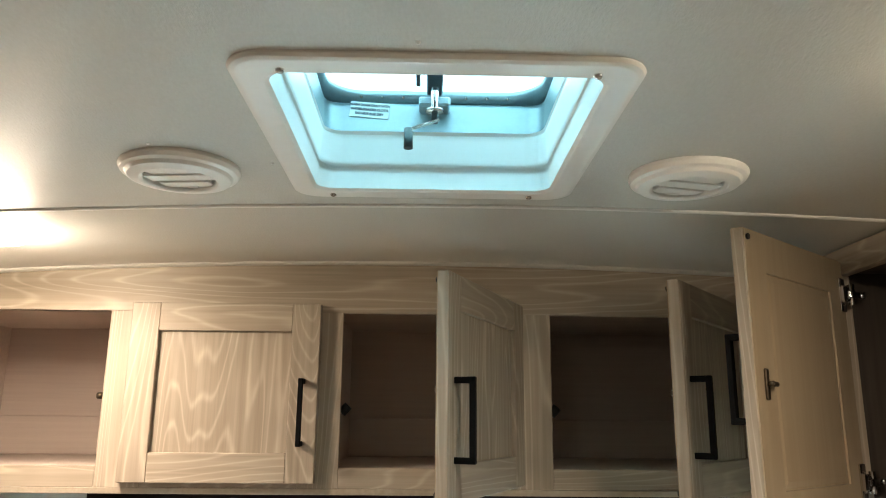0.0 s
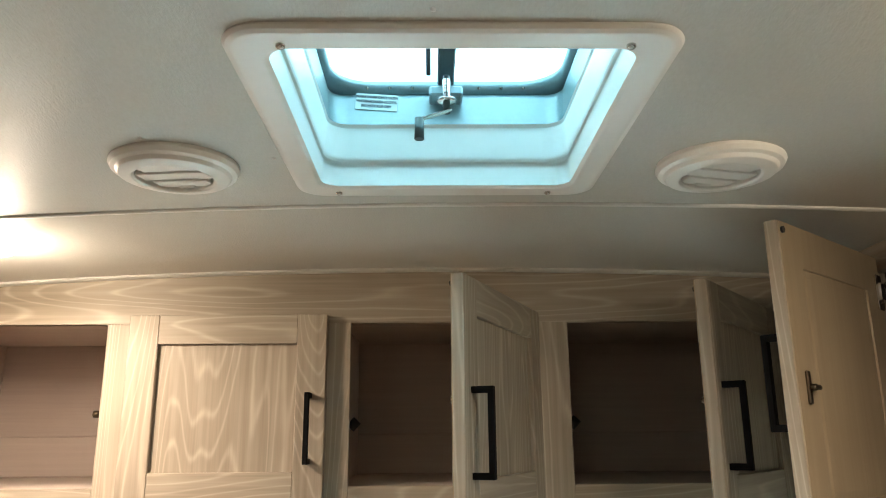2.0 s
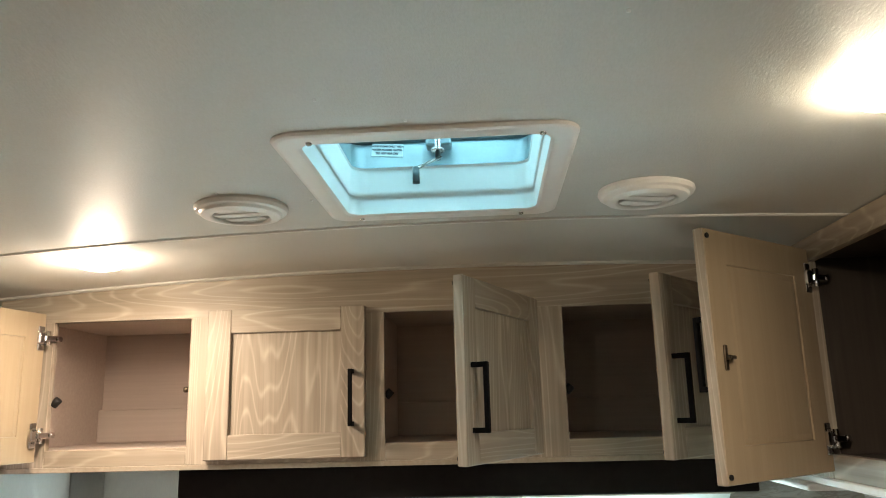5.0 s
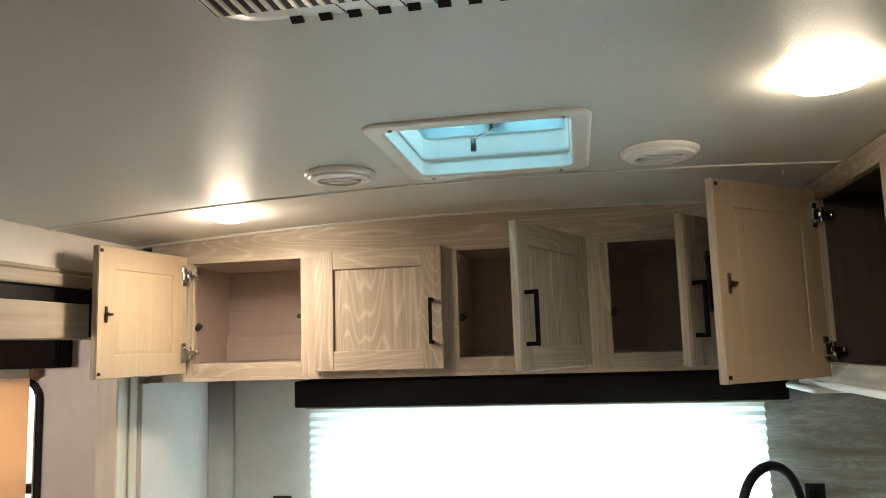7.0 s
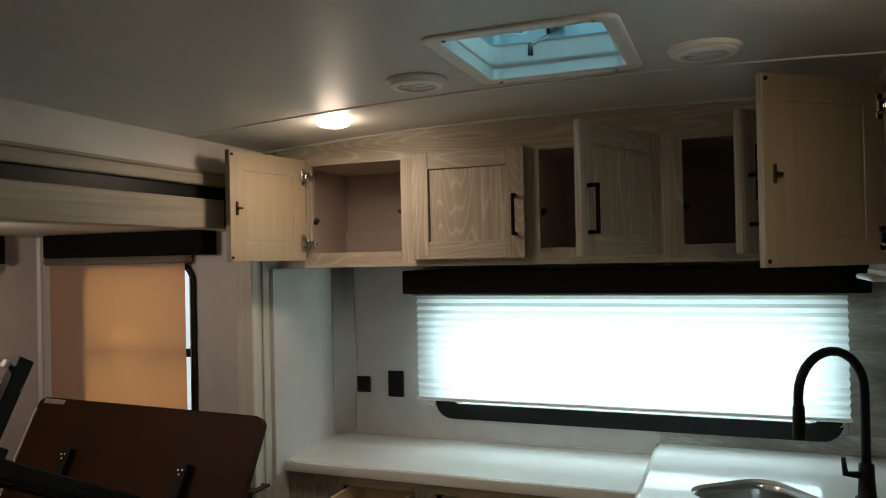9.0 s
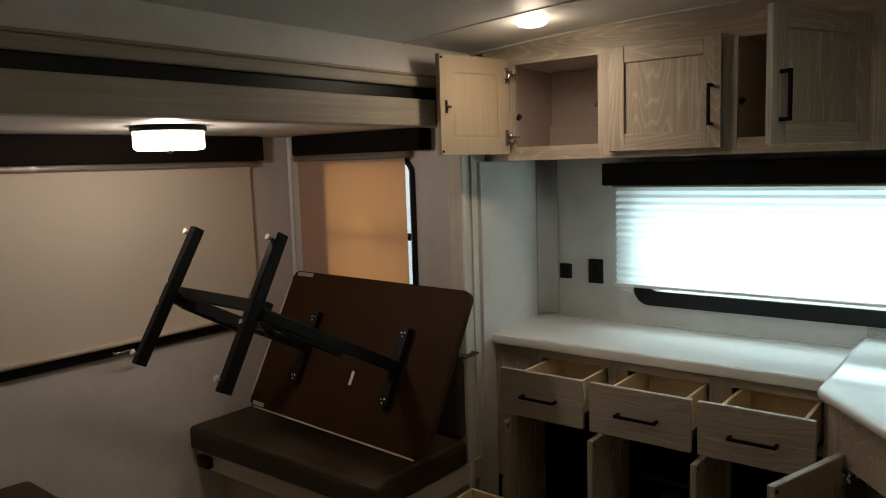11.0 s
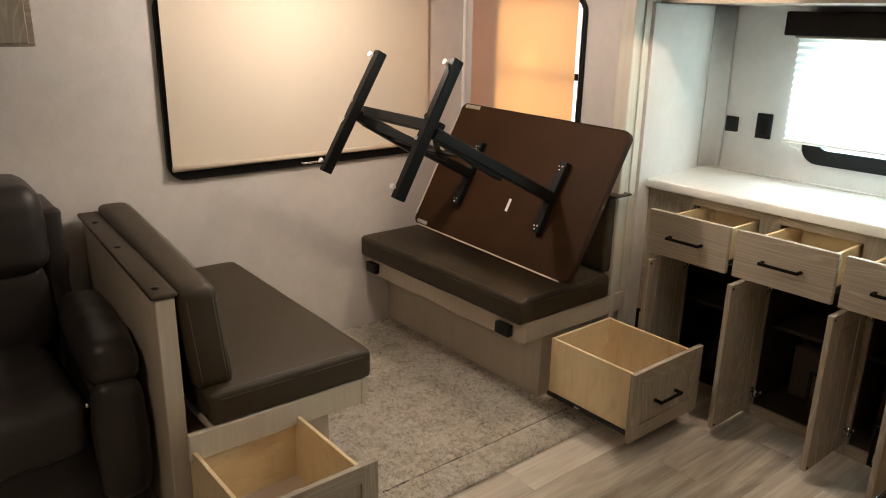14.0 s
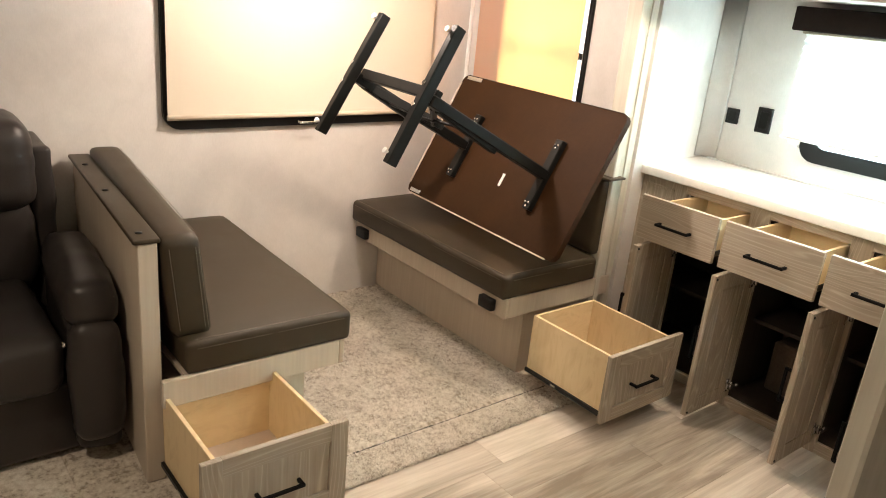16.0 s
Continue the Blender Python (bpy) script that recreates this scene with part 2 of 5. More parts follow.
M_BLIND = cloth_through("pleated_white_fabric", (0.78, 0.80, 0.78), (0.86, 0.90, 0.90), 0.55)
M_SHADE = cloth_through("beige_roller_fabric", (0.68, 0.58, 0.46), (0.97, 0.35, 0.09), 0.46)
M_SHADE_B = cloth_through("beige_shade_fabric", (0.74, 0.65, 0.52), (0.80, 0.62, 0.44), 0.10)
M_LID = cloth_through("milky_vent_lid", (0.85, 0.88, 0.88), (0.9, 0.93, 0.93), 0.7)
M_TABLE = plain("brown_laminate", (0.036, 0.0150, 0.0048), 0.6, 0.0, 0.14, 5, 0.15, 300, spec=0.12)
M_EDGE = plain("aluminium_edge", (0.62, 0.54, 0.42), 0.45, 0.2, 0.05)
M_LAMP = glow("lit_lamp_lens", (1.0, 0.84, 0.62), 28.0)
M_DRUM = glow("lit_drum_shade", (1.0, 0.90, 0.76), 6.0)
M_HARD = plain("pinkish_hardboard", (0.60, 0.50, 0.43), 0.5, vary=0.05, scale=9)
M_GATHER = plain("silvery_cloth", (0.23, 0.205, 0.165), 0.34, 0.25, 0.08, 20)
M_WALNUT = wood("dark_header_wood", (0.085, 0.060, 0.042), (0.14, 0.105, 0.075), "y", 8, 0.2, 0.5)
M_THREAD = plain("pale_thread", (0.21, 0.18, 0.14), 0.7)
M_TAG = plain("white_label", (0.75, 0.74, 0.70), 0.5, vary=0.02)
M_INK = plain("label_ink", (0.03, 0.05, 0.07), 0.6)
M_GLASSDARK = plain("smoked_glass", (0.01, 0.012, 0.012), 0.05, 0.0, 0.02)
M_DARK = plain("dark_void_lining", (0.03, 0.025, 0.02), 0.8)


def clear_glass(name):
    n = Nodes(name)
    n.color((0.85, 0.93, 0.92))
    n.gloss(0.02)
    n.b.inputs["Transmission Weight"].default_value = 1.0
    n.b.inputs["IOR"].default_value = 1.45
    return n.mat


M_GLASS = clear_glass("window_glass")

# ---- builders ----
INV = {}


def thing(name, at=(0, 0, 0), label="", category="", group="", kind="", m=None):
    """An Empty that holds parts. With m the parts are given in its own frame, else in the world's."""
    ob = new(name)
    ob.empty_display_size = 0.05
    ob.matrix_basis = m if m is not None else Matrix.Translation(at)
    INV[ob] = Matrix.Identity(4) if m is not None else Matrix.Translation(at).inverted()
    return tagged(ob, label, category, group, kind)


def part(name, bm, mat, parent=None, label=""):
    if parent is not None:
        bm.transform(INV[parent])
    bmesh.ops.recalc_face_normals(bm, faces=bm.faces)
    me = bpy.data.meshes.new(name)
    bm.to_mesh(me)
    bm.free()
    me.materials.append(mat)
    ob = new(name, me)
    if parent is not None:
        ob.parent = parent
        INV[ob] = INV[parent]
    return tagged(ob, label)


def solid(name, bm, mat, label="", category="", group="", kind=""):
    """A top-level mesh with its origin at its base."""
    bmesh.ops.recalc_face_normals(bm, faces=bm.faces)
    lo = Vector([min(v.co[k] for v in bm.verts) for k in range(3)])
    hi = Vector([max(v.co[k] for v in bm.verts) for k in range(3)])
    at = Vector(((lo.x + hi.x) / 2, (lo.y + hi.y) / 2, lo.z))
    bm.transform(Matrix.Translation(-at))
    me = bpy.data.meshes.new(name)
    bm.to_mesh(me)
    bm.free()
    me.materials.append(mat)
    ob = new(name, me)
    ob.location = at
    return tagged(ob, label, category, group, kind)


def box(x0, x1, y0, y1, z0, z1, bevel=0.0, seg=1, bm=None):
    b = bmesh.new()
    bmesh.ops.create_cube(b, size=1.0, matrix=Matrix.Translation(((x0 + x1) / 2, (y0 + y1) / 2, (z0 + z1) / 2)) @ Matrix.Diagonal((abs(x1 - x0), abs(y1 - y0), abs(z1 - z0), 1)))
    if bevel:
        bmesh.ops.bevel(b, geom=list(b.edges), offset=bevel, segments=seg, profile=0.5, affect="EDGES")
        if seg > 1:
            for f in b.faces:
                f.smooth = True
    return joined(bm, b)


def joined(bm, b):
    if bm is None:
        return b
    me = bpy.data.meshes.new("tmp")
    b.to_mesh(me)
    b.free()
    bm.from_mesh(me)
    bpy.data.meshes.remove(me)
    return bm


def rings_mesh(rings, closed_loop=True, cap0=False, cap1=False, smooth=True, bm=None, hold=False):
    """Faces between successive rings of equal length; hold keeps flats flat under smooth shading."""
    b = bmesh.new()
    if hold:
        more = [rings[0]]
        for p, q in zip(rings, rings[1:]):
            for u in (0.12, 0.88):
                more.append([tuple(Vector(c).lerp(Vector(d), u)) for c, d in zip(p, q)])
            more.append(q)
        rings = more
    vs = [[b.verts.new(p) for p in r] for r in rings]
    n = len(vs[0])
    for a, c in zip(vs, vs[1:]):
        for k in range(n if closed_loop else n - 1):
            f = b.faces.new((a[k], a[(k + 1) % n], c[(k + 1) % n], c[k]))
            f.smooth = smooth
    if cap0:
        b.faces.new(vs[0])
    if cap1:
        b.faces.new(vs[-1])
    return joined(bm, b)


def disc_ring(cx, cy, r, z, n=32):
    return [(cx + r * math.cos(2 * math.pi * k / n), cy + r * math.sin(2 * math.pi * k / n), z) for k in range(n)]


def lathe(cx, cy, profile, n=32, cap0=False, cap1=False, bm=None):
    return rings_mesh([disc_ring(cx, cy, r, z, n) for r, z in profile], True, cap0, cap1, True, bm, n > 30)


def tube(points, r, n=12, cap=True, bm=None):
    """A round tube along points; r may be a list."""
    pts = [Vector(p) for p in points]
    rs = r if isinstance(r, (list, tuple)) else [r] * len(pts)
    rings, up = [], None
    for k, p in enumerate(pts):
        d = (pts[min(k + 1, len(pts) - 1)] - pts[max(k - 1, 0)]).normalized()
        if up is None:
            up = d.orthogonal().normalized()
        side = d.cross(up).normalized()
        up = side.cross(d).normalized()
        rings.append([p + rs[k] * (math.cos(2 * math.pi * a / n) * up + math.sin(2 * math.pi * a / n) * side) for a in range(n)])
    return rings_mesh(rings, True, cap, cap, True, bm)


def bar(a, b, w, h, up=(0, 0, 1), bevel=0.002, bm=None):
    """A square bar from a to b, w wide and h along up."""
    a, b, up = Vector(a), Vector(b), Vector(up)
    d = (b - a)
    x = d.normalized()
    y = up.cross(x).normalized()
    z = x.cross(y)
    q = bmesh.new()
    m = Matrix((x, y, z)).transposed().to_4x4()
    m.translation = (a + b) / 2
    bmesh.ops.create_cube(q, size=1.0, matrix=Matrix.Diagonal((d.length, w, h, 1)))
    if bevel:
        bmesh.ops.bevel(q, geom=list(q.edges), offset=bevel, segments=1, affect="EDGES")
    q.transform(m)
    return joined(bm, q)


def rounded(cx, cy, hx, hy, r, n=6):
    """Outline of a rounded rectangle."""
    out = []
    for sx, sy, a0 in ((1, 1, 0), (-1, 1, 90), (-1, -1, 180), (1, -1, 270)):
        for k in range(n + 1):
            a = radians(a0 + 90 * k / n)
            out.append((cx + sx * (hx - r) + r * math.cos(a), cy + sy * (hy - r) + r * math.sin(a)))
    return out


def prism(outline, z0, z1, bevel=0.0, bm=None):
    b = bmesh.new()
    lo = [b.verts.new((x, y, z0)) for x, y in outline]
    f = b.faces.new(lo)
    r = bmesh.ops.extrude_face_region(b, geom=[f])
    top = [v for v in r["geom"] if isinstance(v, bmesh.types.BMVert)]
    bmesh.ops.translate(b, verts=top, vec=(0, 0, z1 - z0))
    if bevel:
        es = [e for e in b.edges if abs(e.verts[0].co.z - e.verts[1].co.z) < 1e-6]
        bmesh.ops.bevel(b, geom=es, offset=bevel, segments=2, affect="EDGES")
    return joined(bm, b)


def turned(bm, m):
    bm.transform(m)
    return bm


UPRIGHT_Y = Matrix(((1, 0, 0, 0), (0, 0, 1, 0), (0, 1, 0, 0), (0, 0, 0, 1)))  # (x, y, z) -> (x, z, y): outline upright, facing y
UPRIGHT_X = Matrix(((0, 0, 1, 0), (1, 0, 0, 0), (0, 1, 0, 0), (0, 0, 0, 1)))  # outline upright, facing x


def ceil_z(x):
    return 2.074 - 0.034 * (x - 0.39) ** 2


def wall_with_hole(axis, at, thick, a0, a1, z0, z1, holes):
    """An upright wall slab; axis names its normal; holes as (a0, a1, z0, z1)."""
    b = bmesh.new()
    as_ = sorted({a0, a1, *[h[k] for h in holes for k in (0, 1)]})
    zs = sorted({z0, z1, *[h[k] for h in holes for k in (2, 3)]})
    for p, q in zip(as_, as_[1:]):
        for u, v in zip(zs, zs[1:]):
            if any(h[0] <= p and q <= h[1] and h[2] <= u and v <= h[3] for h in holes):
                continue
            if axis == "y":
                b = box(p, q, at, at + thick, u, v, bm=b)
            else:
                b = box(at, at + thick, p, q, u, v, bm=b)
    bmesh.ops.remove_doubles(b, verts=b.verts, dist=1e-5)
    kill = [f for f in b.faces if sum(1 for g in b.faces if g is not f and (g.calc_center_median() - f.calc_center_median()).length < 1e-5)]
    bmesh.ops.delete(b, geom=kill, context="FACES")
    return b

# ---- structure ----
LEFT, RIGHT, FRONT, AFT = -0.80, 1.56, 3.145, -2.6
SLIDE_X, SLIDE_Y0, SLIDE_Y1, SLIDE_TOP = -1.89, -1.75, 2.57, 1.748
SEAM_Y = 2.172
VX, VY = 0.409, 1.895   # roof vent centre


def structure(name, bm, mat, label="", category=""):
    return solid(name, bm, mat, label, category, "", "structure")


# ceiling: a shallow arch with a hole for the roof vent
_xs = sorted({LEFT - 0.06, RIGHT + 0.06, VX - 0.185, VX + 0.185, *[LEFT + (RIGHT - LEFT) * k / 16 for k in range(17)]})
_ys = [AFT, 0.0, 1.0, VY - 0.185, VY + 0.185, SEAM_Y, FRONT + 0.06]
_b = bmesh.new()
for _lo in (0, 1):
    for _x0, _x1 in zip(_xs, _xs[1:]):
        for _y0, _y1 in zip(_ys, _ys[1:]):
            if _x0 >= VX - 0.186 and _x1 <= VX + 0.186 and _y0 >= VY - 0.186 and _y1 <= VY + 0.186:
                continue
            _f = _b.faces.new([_b.verts.new((x, y, ceil_z(x) + 0.05 * _lo)) for x, y in ((_x0, _y0), (_x1, _y0), (_x1, _y1), (_x0, _y1))])
            _f.smooth = True
bmesh.ops.remove_doubles(_b, verts=_b.verts, dist=1e-5)
structure("ceiling", _b, M_CEIL, "off-white textured arched ceiling panels", "ceiling")
# seam bead across the ceiling and the bead above the wall cabinets
_b = rings_mesh([[(x, SEAM_Y - 0.022 * (x - 0.4) + dy, ceil_z(x) + dz) for dy, dz in ((-0.006, 0.001), (-0.005, -0.0025), (0.0, -0.0035), (0.005, -0.0025), (0.006, 0.001))] for x in _xs], smooth=True)
structure("trim_ceiling_seam", _b, M_WHITE, "thin white bead over the ceiling seam", "trim")
_b = rings_mesh([[(x, y, ceil_z(x) + dz) for y, dz in ((2.592, 0.001), (2.596, -0.004), (2.604, -0.006), (2.609, -0.006), (2.609, 0.001))] for x in _xs if x < 1.14], smooth=False)
structure("trim_ceiling_front", _b, M_CEIL, "white cove bead above the front cabinets", "trim")

structure("floor", box(LEFT - 0.06, RIGHT + 0.06, AFT, FRONT + 0.06, -0.06, -0.004), M_DARK, "dark sub-floor under the vinyl planks", "floor")
structure("slide_floor", box(SLIDE_X - 0.06, LEFT + 0.02, SLIDE_Y0 - 0.06, SLIDE_Y1 + 0.06, -0.062, -0.002), M_DARK, "sub-floor of the slide-out under carpet", "floor")

# front wall with its window, side walls, slide-out shell
WX0, WX1, WZ0, WZ1 = -0.290, 1.070, 1.035, 1.412
structure("wall_front", wall_with_hole("y", FRONT, 0.06, LEFT - 0.06, RIGHT + 0.06, -0.06, 2.12, [(WX0, WX1, WZ0, WZ1)]), M_WALL, "off-white vinyl-covered front wall", "wall")
structure("wall_left_front", prism([(LEFT - 0.001, FRONT - 0.001), (LEFT - 0.001, 2.602), (-0.770, 2.602)], 0.0, 1.598), M_WALL, "off-white wall return beside the worktop", "wall")
structure("wall_right", box(RIGHT, RIGHT + 0.06, AFT, FRONT, -0.06, 2.12), M_WALL, "off-white vinyl-covered side wall", "wall")
structure("wall_left", wall_with_hole("x", LEFT - 0.06, 0.06, AFT, FRONT, -0.06, 2.12, [(SLIDE_Y0, 2.52, -0.06, 1.86)]), M_WALL, "off-white side wall around the slide-out opening", "wall")
# unseen closing wall; its dark wood cuts the light bounced from aft
structure("wall_aft", box(LEFT - 0.06, RIGHT + 0.06, AFT - 0.06, AFT, -0.06, 2.12), M_WALNUT, "unseen rear wall, kept dark brown to cut bounced light", "wall")
BW = (1.050, 2.265, 0.925, 1.56)     # big slide window opening: y0, y1, z0, z1
EW = (-1.612, -1.106, 0.88, 1.61)  # end window opening: x0, x1, z0, z1
structure("wall_slide_side", wall_with_hole("x", SLIDE_X - 0.06, 0.06, SLIDE_Y0 - 0.06, SLIDE_Y1 + 0.06, -0.06, 1.86, [BW]), M_WALL, "off-white vinyl side wall of the slide-out", "wall")
structure("wall_slide_front", wall_with_hole("y", SLIDE_Y1, 0.06, SLIDE_X, LEFT - 0.062, -0.06, 1.86, [EW]), M_WALL, "off-white vinyl end wall of the slide-out", "wall")
structure("wall_slide_aft", box(SLIDE_X, LEFT - 0.062, SLIDE_Y0 - 0.06, SLIDE_Y0, -0.06, 1.86), M_WALL, "off-white rear end wall of the slide-out", "wall")
structure("slide_ceiling", box(SLIDE_X, LEFT - 0.05, SLIDE_Y0, SLIDE_Y1, SLIDE_TOP, SLIDE_TOP + 0.04), M_CEIL, "off-white slide-out ceiling", "ceiling")
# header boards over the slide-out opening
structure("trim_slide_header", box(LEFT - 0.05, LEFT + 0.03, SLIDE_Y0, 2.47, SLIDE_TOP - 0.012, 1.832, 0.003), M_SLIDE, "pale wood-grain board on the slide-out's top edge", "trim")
# black strip put in the gap over the slide-out to stand for its shadow
structure("trim_slide_seal", box(LEFT - 0.045, LEFT + 0.002, SLIDE_Y0, 2.47, 1.832, 1.876), M_RUBBER, "black strip for the shadow gap above the slide-out", "trim")
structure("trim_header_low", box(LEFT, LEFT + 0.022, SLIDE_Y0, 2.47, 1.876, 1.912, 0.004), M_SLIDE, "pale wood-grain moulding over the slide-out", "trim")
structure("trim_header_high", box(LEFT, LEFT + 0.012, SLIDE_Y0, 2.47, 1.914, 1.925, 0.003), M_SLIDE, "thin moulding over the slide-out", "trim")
structure("trim_header_aft", box(LEFT + 0.031, LEFT + 0.05, -0.4, 0.607, 1.732, 1.89, 0.003), M_WALNUT, "brown wood board over the slide-out opening", "trim")
# upright flange of the slide-out and corner beads
structure("trim_slide_upright", box(LEFT - 0.04, LEFT + 0.03, 2.475, 2.51, 0.0, 1.75, 0.004), M_TRIMZ, "pale upright board at the slide-out's edge", "trim")
structure("trim_upright_lip", box(LEFT + 0.0185, LEFT + 0.026, 2.545, 2.556, 0.0, 1.75, 0.003), M_TRIMZ, "raised lip along the upright casing", "trim")
structure("trim_opening_upright", box(LEFT - 0.01, LEFT + 0.018, 2.515, 2.60, 0.0, 1.90, 0.005), M_TRIMZ, "pale upright casing of the slide-out opening", "trim")
structure("trim_corner_bead", box(SLIDE_X + 0.0, SLIDE_X + 0.018, SLIDE_Y1 - 0.018, SLIDE_Y1, 0.0, SLIDE_TOP, 0.005), M_WHITE, "white bead in the slide-out corner", "trim")
_arc = [(LEFT + 0.075 + 0.071 * math.cos(radians(a)), FRONT - 0.075 + 0.071 * math.sin(radians(a))) for a in range(90, 181, 9)]
_b = rings_mesh([[(x, y, z) for x, y in [*_arc, (LEFT, FRONT)]] for z in (0.893, 1.598)], cap0=True, cap1=True, smooth=False)
for _f in _b.faces:
    _f.smooth = True
structure("trim_front_corner", _b, M_WALL, "smooth off-white coved corner of the front wall", "trim")
# stone-look panels round the sink corner
structure("backsplash_front", box(0.53, RIGHT, FRONT - 0.006, FRONT - 0.001, 0.93, 0.998), M_MARBLE, "grey-beige stone-look backsplash under the window", "backsplash")
structure("backsplash_corner", box(1.145, RIGHT, FRONT - 0.006, FRONT - 0.001, 0.998, 1.60), M_MARBLE, "grey-beige stone-look backsplash beside the window", "backsplash")
structure("backsplash_side", box(RIGHT - 0.006, RIGHT - 0.001, 1.2, FRONT - 0.007, 0.93, 1.60), M_MARBLE, "grey-beige stone-look side backsplash", "backsplash")


# ---- windows, blinds, shades ----
def ring_prism(outer, inner, z0, z1):
    rings = [[(x, y, z) for x, y in o] for o, z in ((outer, z0), (outer, z1), (inner, z1), (inner, z0), (outer, z0))]
    return rings_mesh(rings, smooth=False)


def window(name, axis, at, out, a0, a1, z0, z1, rim, mat, label):
    """A rounded frame on the inner face of a wall, with a pane in its opening; out: sign of the way outdoors."""
    ca, cz, ha, hz = (a0 + a1) / 2, (z0 + z1) / 2, (a1 - a0) / 2, (z1 - z0) / 2
    m = UPRIGHT_Y if axis == "y" else UPRIGHT_X
    w = thing(name, (ca, at, z0) if axis == "y" else (at, ca, z0), label, "window", kind="structure")
    outer, inner = rounded(ca, cz, ha + rim, hz + rim, 0.07), rounded(ca, cz, ha, hz, 0.045)
    part("window_frame", turned(ring_prism(outer, inner, at - out * 0.018, at + out * 0.04), m), mat, w)
    pane = part("pane", turned(prism(inner, at + out * 0.03, at + out * 0.036), m), M_GLASS, w)
    pane.visible_shadow = False
    return w


window("window_1", "y", FRONT, 1, WX0, WX1, WZ0, WZ1, 0.062, M_RUBBER, "wide front window with a black rounded frame")
window("window_2", "x", SLIDE_X, -1, *BW, 0.050, M_RUBBER, "wide slide-out window with a black rounded frame")
_w3 = window("window_3", "y", SLIDE_Y1, 1, *EW, 0.018, M_RUBBER, "tall end window with a black rounded frame")
part("sash_bar", box(EW[0], EW[1], SLIDE_Y1 + 0.012, SLIDE_Y1 + 0.03, 1.27, 1.30, 0.003), M_RUBBER, _w3)
# added strip stands for the line of daylight along the frame's edge
part("chrome_edge", box(EW[1] + 0.004, EW[1] + 0.0095, SLIDE_Y1 - 0.024, SLIDE_Y1 - 0.016, 0.95, 1.58, 0.002), M_CHROME, _w3, "chrome strip standing for the daylight line beside the shade")


def valance(axis, a0, a1, at, depth, z0, z1, label):
    v = thing("window_valance", ((a0 + a1) / 2, at, z0) if axis == "y" else (at, (a0 + a1) / 2, z0), label, "valance", "window valances")
    if axis == "y":
        part("front_board", box(a0, a1, at - depth, at - depth + 0.022, z0, z1, 0.006, 2), M_VAL, v)
        part("end_board", box(a0, a0 + 0.02, at - depth + 0.022, at, z0, z1, 0.004), M_VAL, v)
        part("end_board", box(a1 - 0.02, a1, at - depth + 0.022, at, z0, z1, 0.004), M_VAL, v)
        part("top_board", box(a0 + 0.02, a1 - 0.02, at - depth + 0.022, at, z1 - 0.02, z1, 0.003), M_VAL, v)
    else:
        part("front_board", box(at + depth - 0.022, at + depth, a0, a1, z0, z1, 0.006, 2), M_VAL, v)
        part("end_board", box(at, at + depth - 0.022, a0, a0 + 0.02, z0, z1, 0.004), M_VAL, v)
        part("end_board", box(at, at + depth - 0.022, a1 - 0.02, a1, z0, z1, 0.004), M_VAL, v)
        part("top_board", box(at, at + depth - 0.022, a0 + 0.02, a1 - 0.02, z1 - 0.02, z1, 0.003), M_VAL, v)
    return v


valance("y", -0.415, 1.20, FRONT, 0.19, 1.488, 1.578, "dark brown fabric valance over the front window")
valance("x", 0.895, 2.346, SLIDE_X, 0.09, 1.638, 1.746, "dark brown fabric valance over the slide-out window")
valance("y", -1.772, -0.990, SLIDE_Y1, 0.085, 1.657, 1.747, "dark brown fabric valance over the end window")


def pleated_blind():
    """White pleated blind with its head rail, bottom rail and cords."""
    x0, x1, z0, z1, y = -0.385, 1.14, 1.075, 1.478, FRONT - 0.115
    t = thing("pleated_blind", (0.38, y, z0), "white translucent pleated blind, lowered, daylight glowing through", "blind")
    n = 14
    rows = []
    for k in range(2 * n + 1):
        z = z1 + (z0 - z1) * k / (2 * n)
        off = 0.0038 if k % 2 else -0.0038
        rows.append((z, y + off))
    b = bmesh.new()
    prev = None
    for z, yy in rows:
        dx = -0.0015 if yy > y else 0.0015
        cur = [b.verts.new((x0 - dx + (x1 - x0 + 2 * dx) * j / 12, yy, z)) for j in range(13)]
        if prev:
            for j in range(12):
                b.faces.new((prev[j], prev[j + 1], cur[j + 1], cur[j]))
        prev = cur
    part("pleated_fabric", b, M_BLIND, t)
    part("head_rail", box(x0 - 0.01, x1 + 0.01, y - 0.02, y + 0.02, z1, z1 + 0.012, 0.003), M_SLIDE, t)
    part("bottom_rail", box(x0 - 0.006, x1 + 0.006, y - 0.013, y + 0.013, z0 - 0.010, z0 + 0.002, 0.003), M_WHITE, t)
    for x in (x0 + 0.02, x1 - 0.02):
        part("cord", tube([(x, y + 0.005, z0 - 0.008), (x, y + 0.03, z0 - 0.03), (x, FRONT - 0.012, z0 - 0.05)], 0.0012, 6), M_WHITE, t)
        part("cord_clip", tube([(x, FRONT, z0 - 0.05), (x, FRONT - 0.014, z0 - 0.05)], 0.006, 8), M_WHITE, t)


pleated_blind()


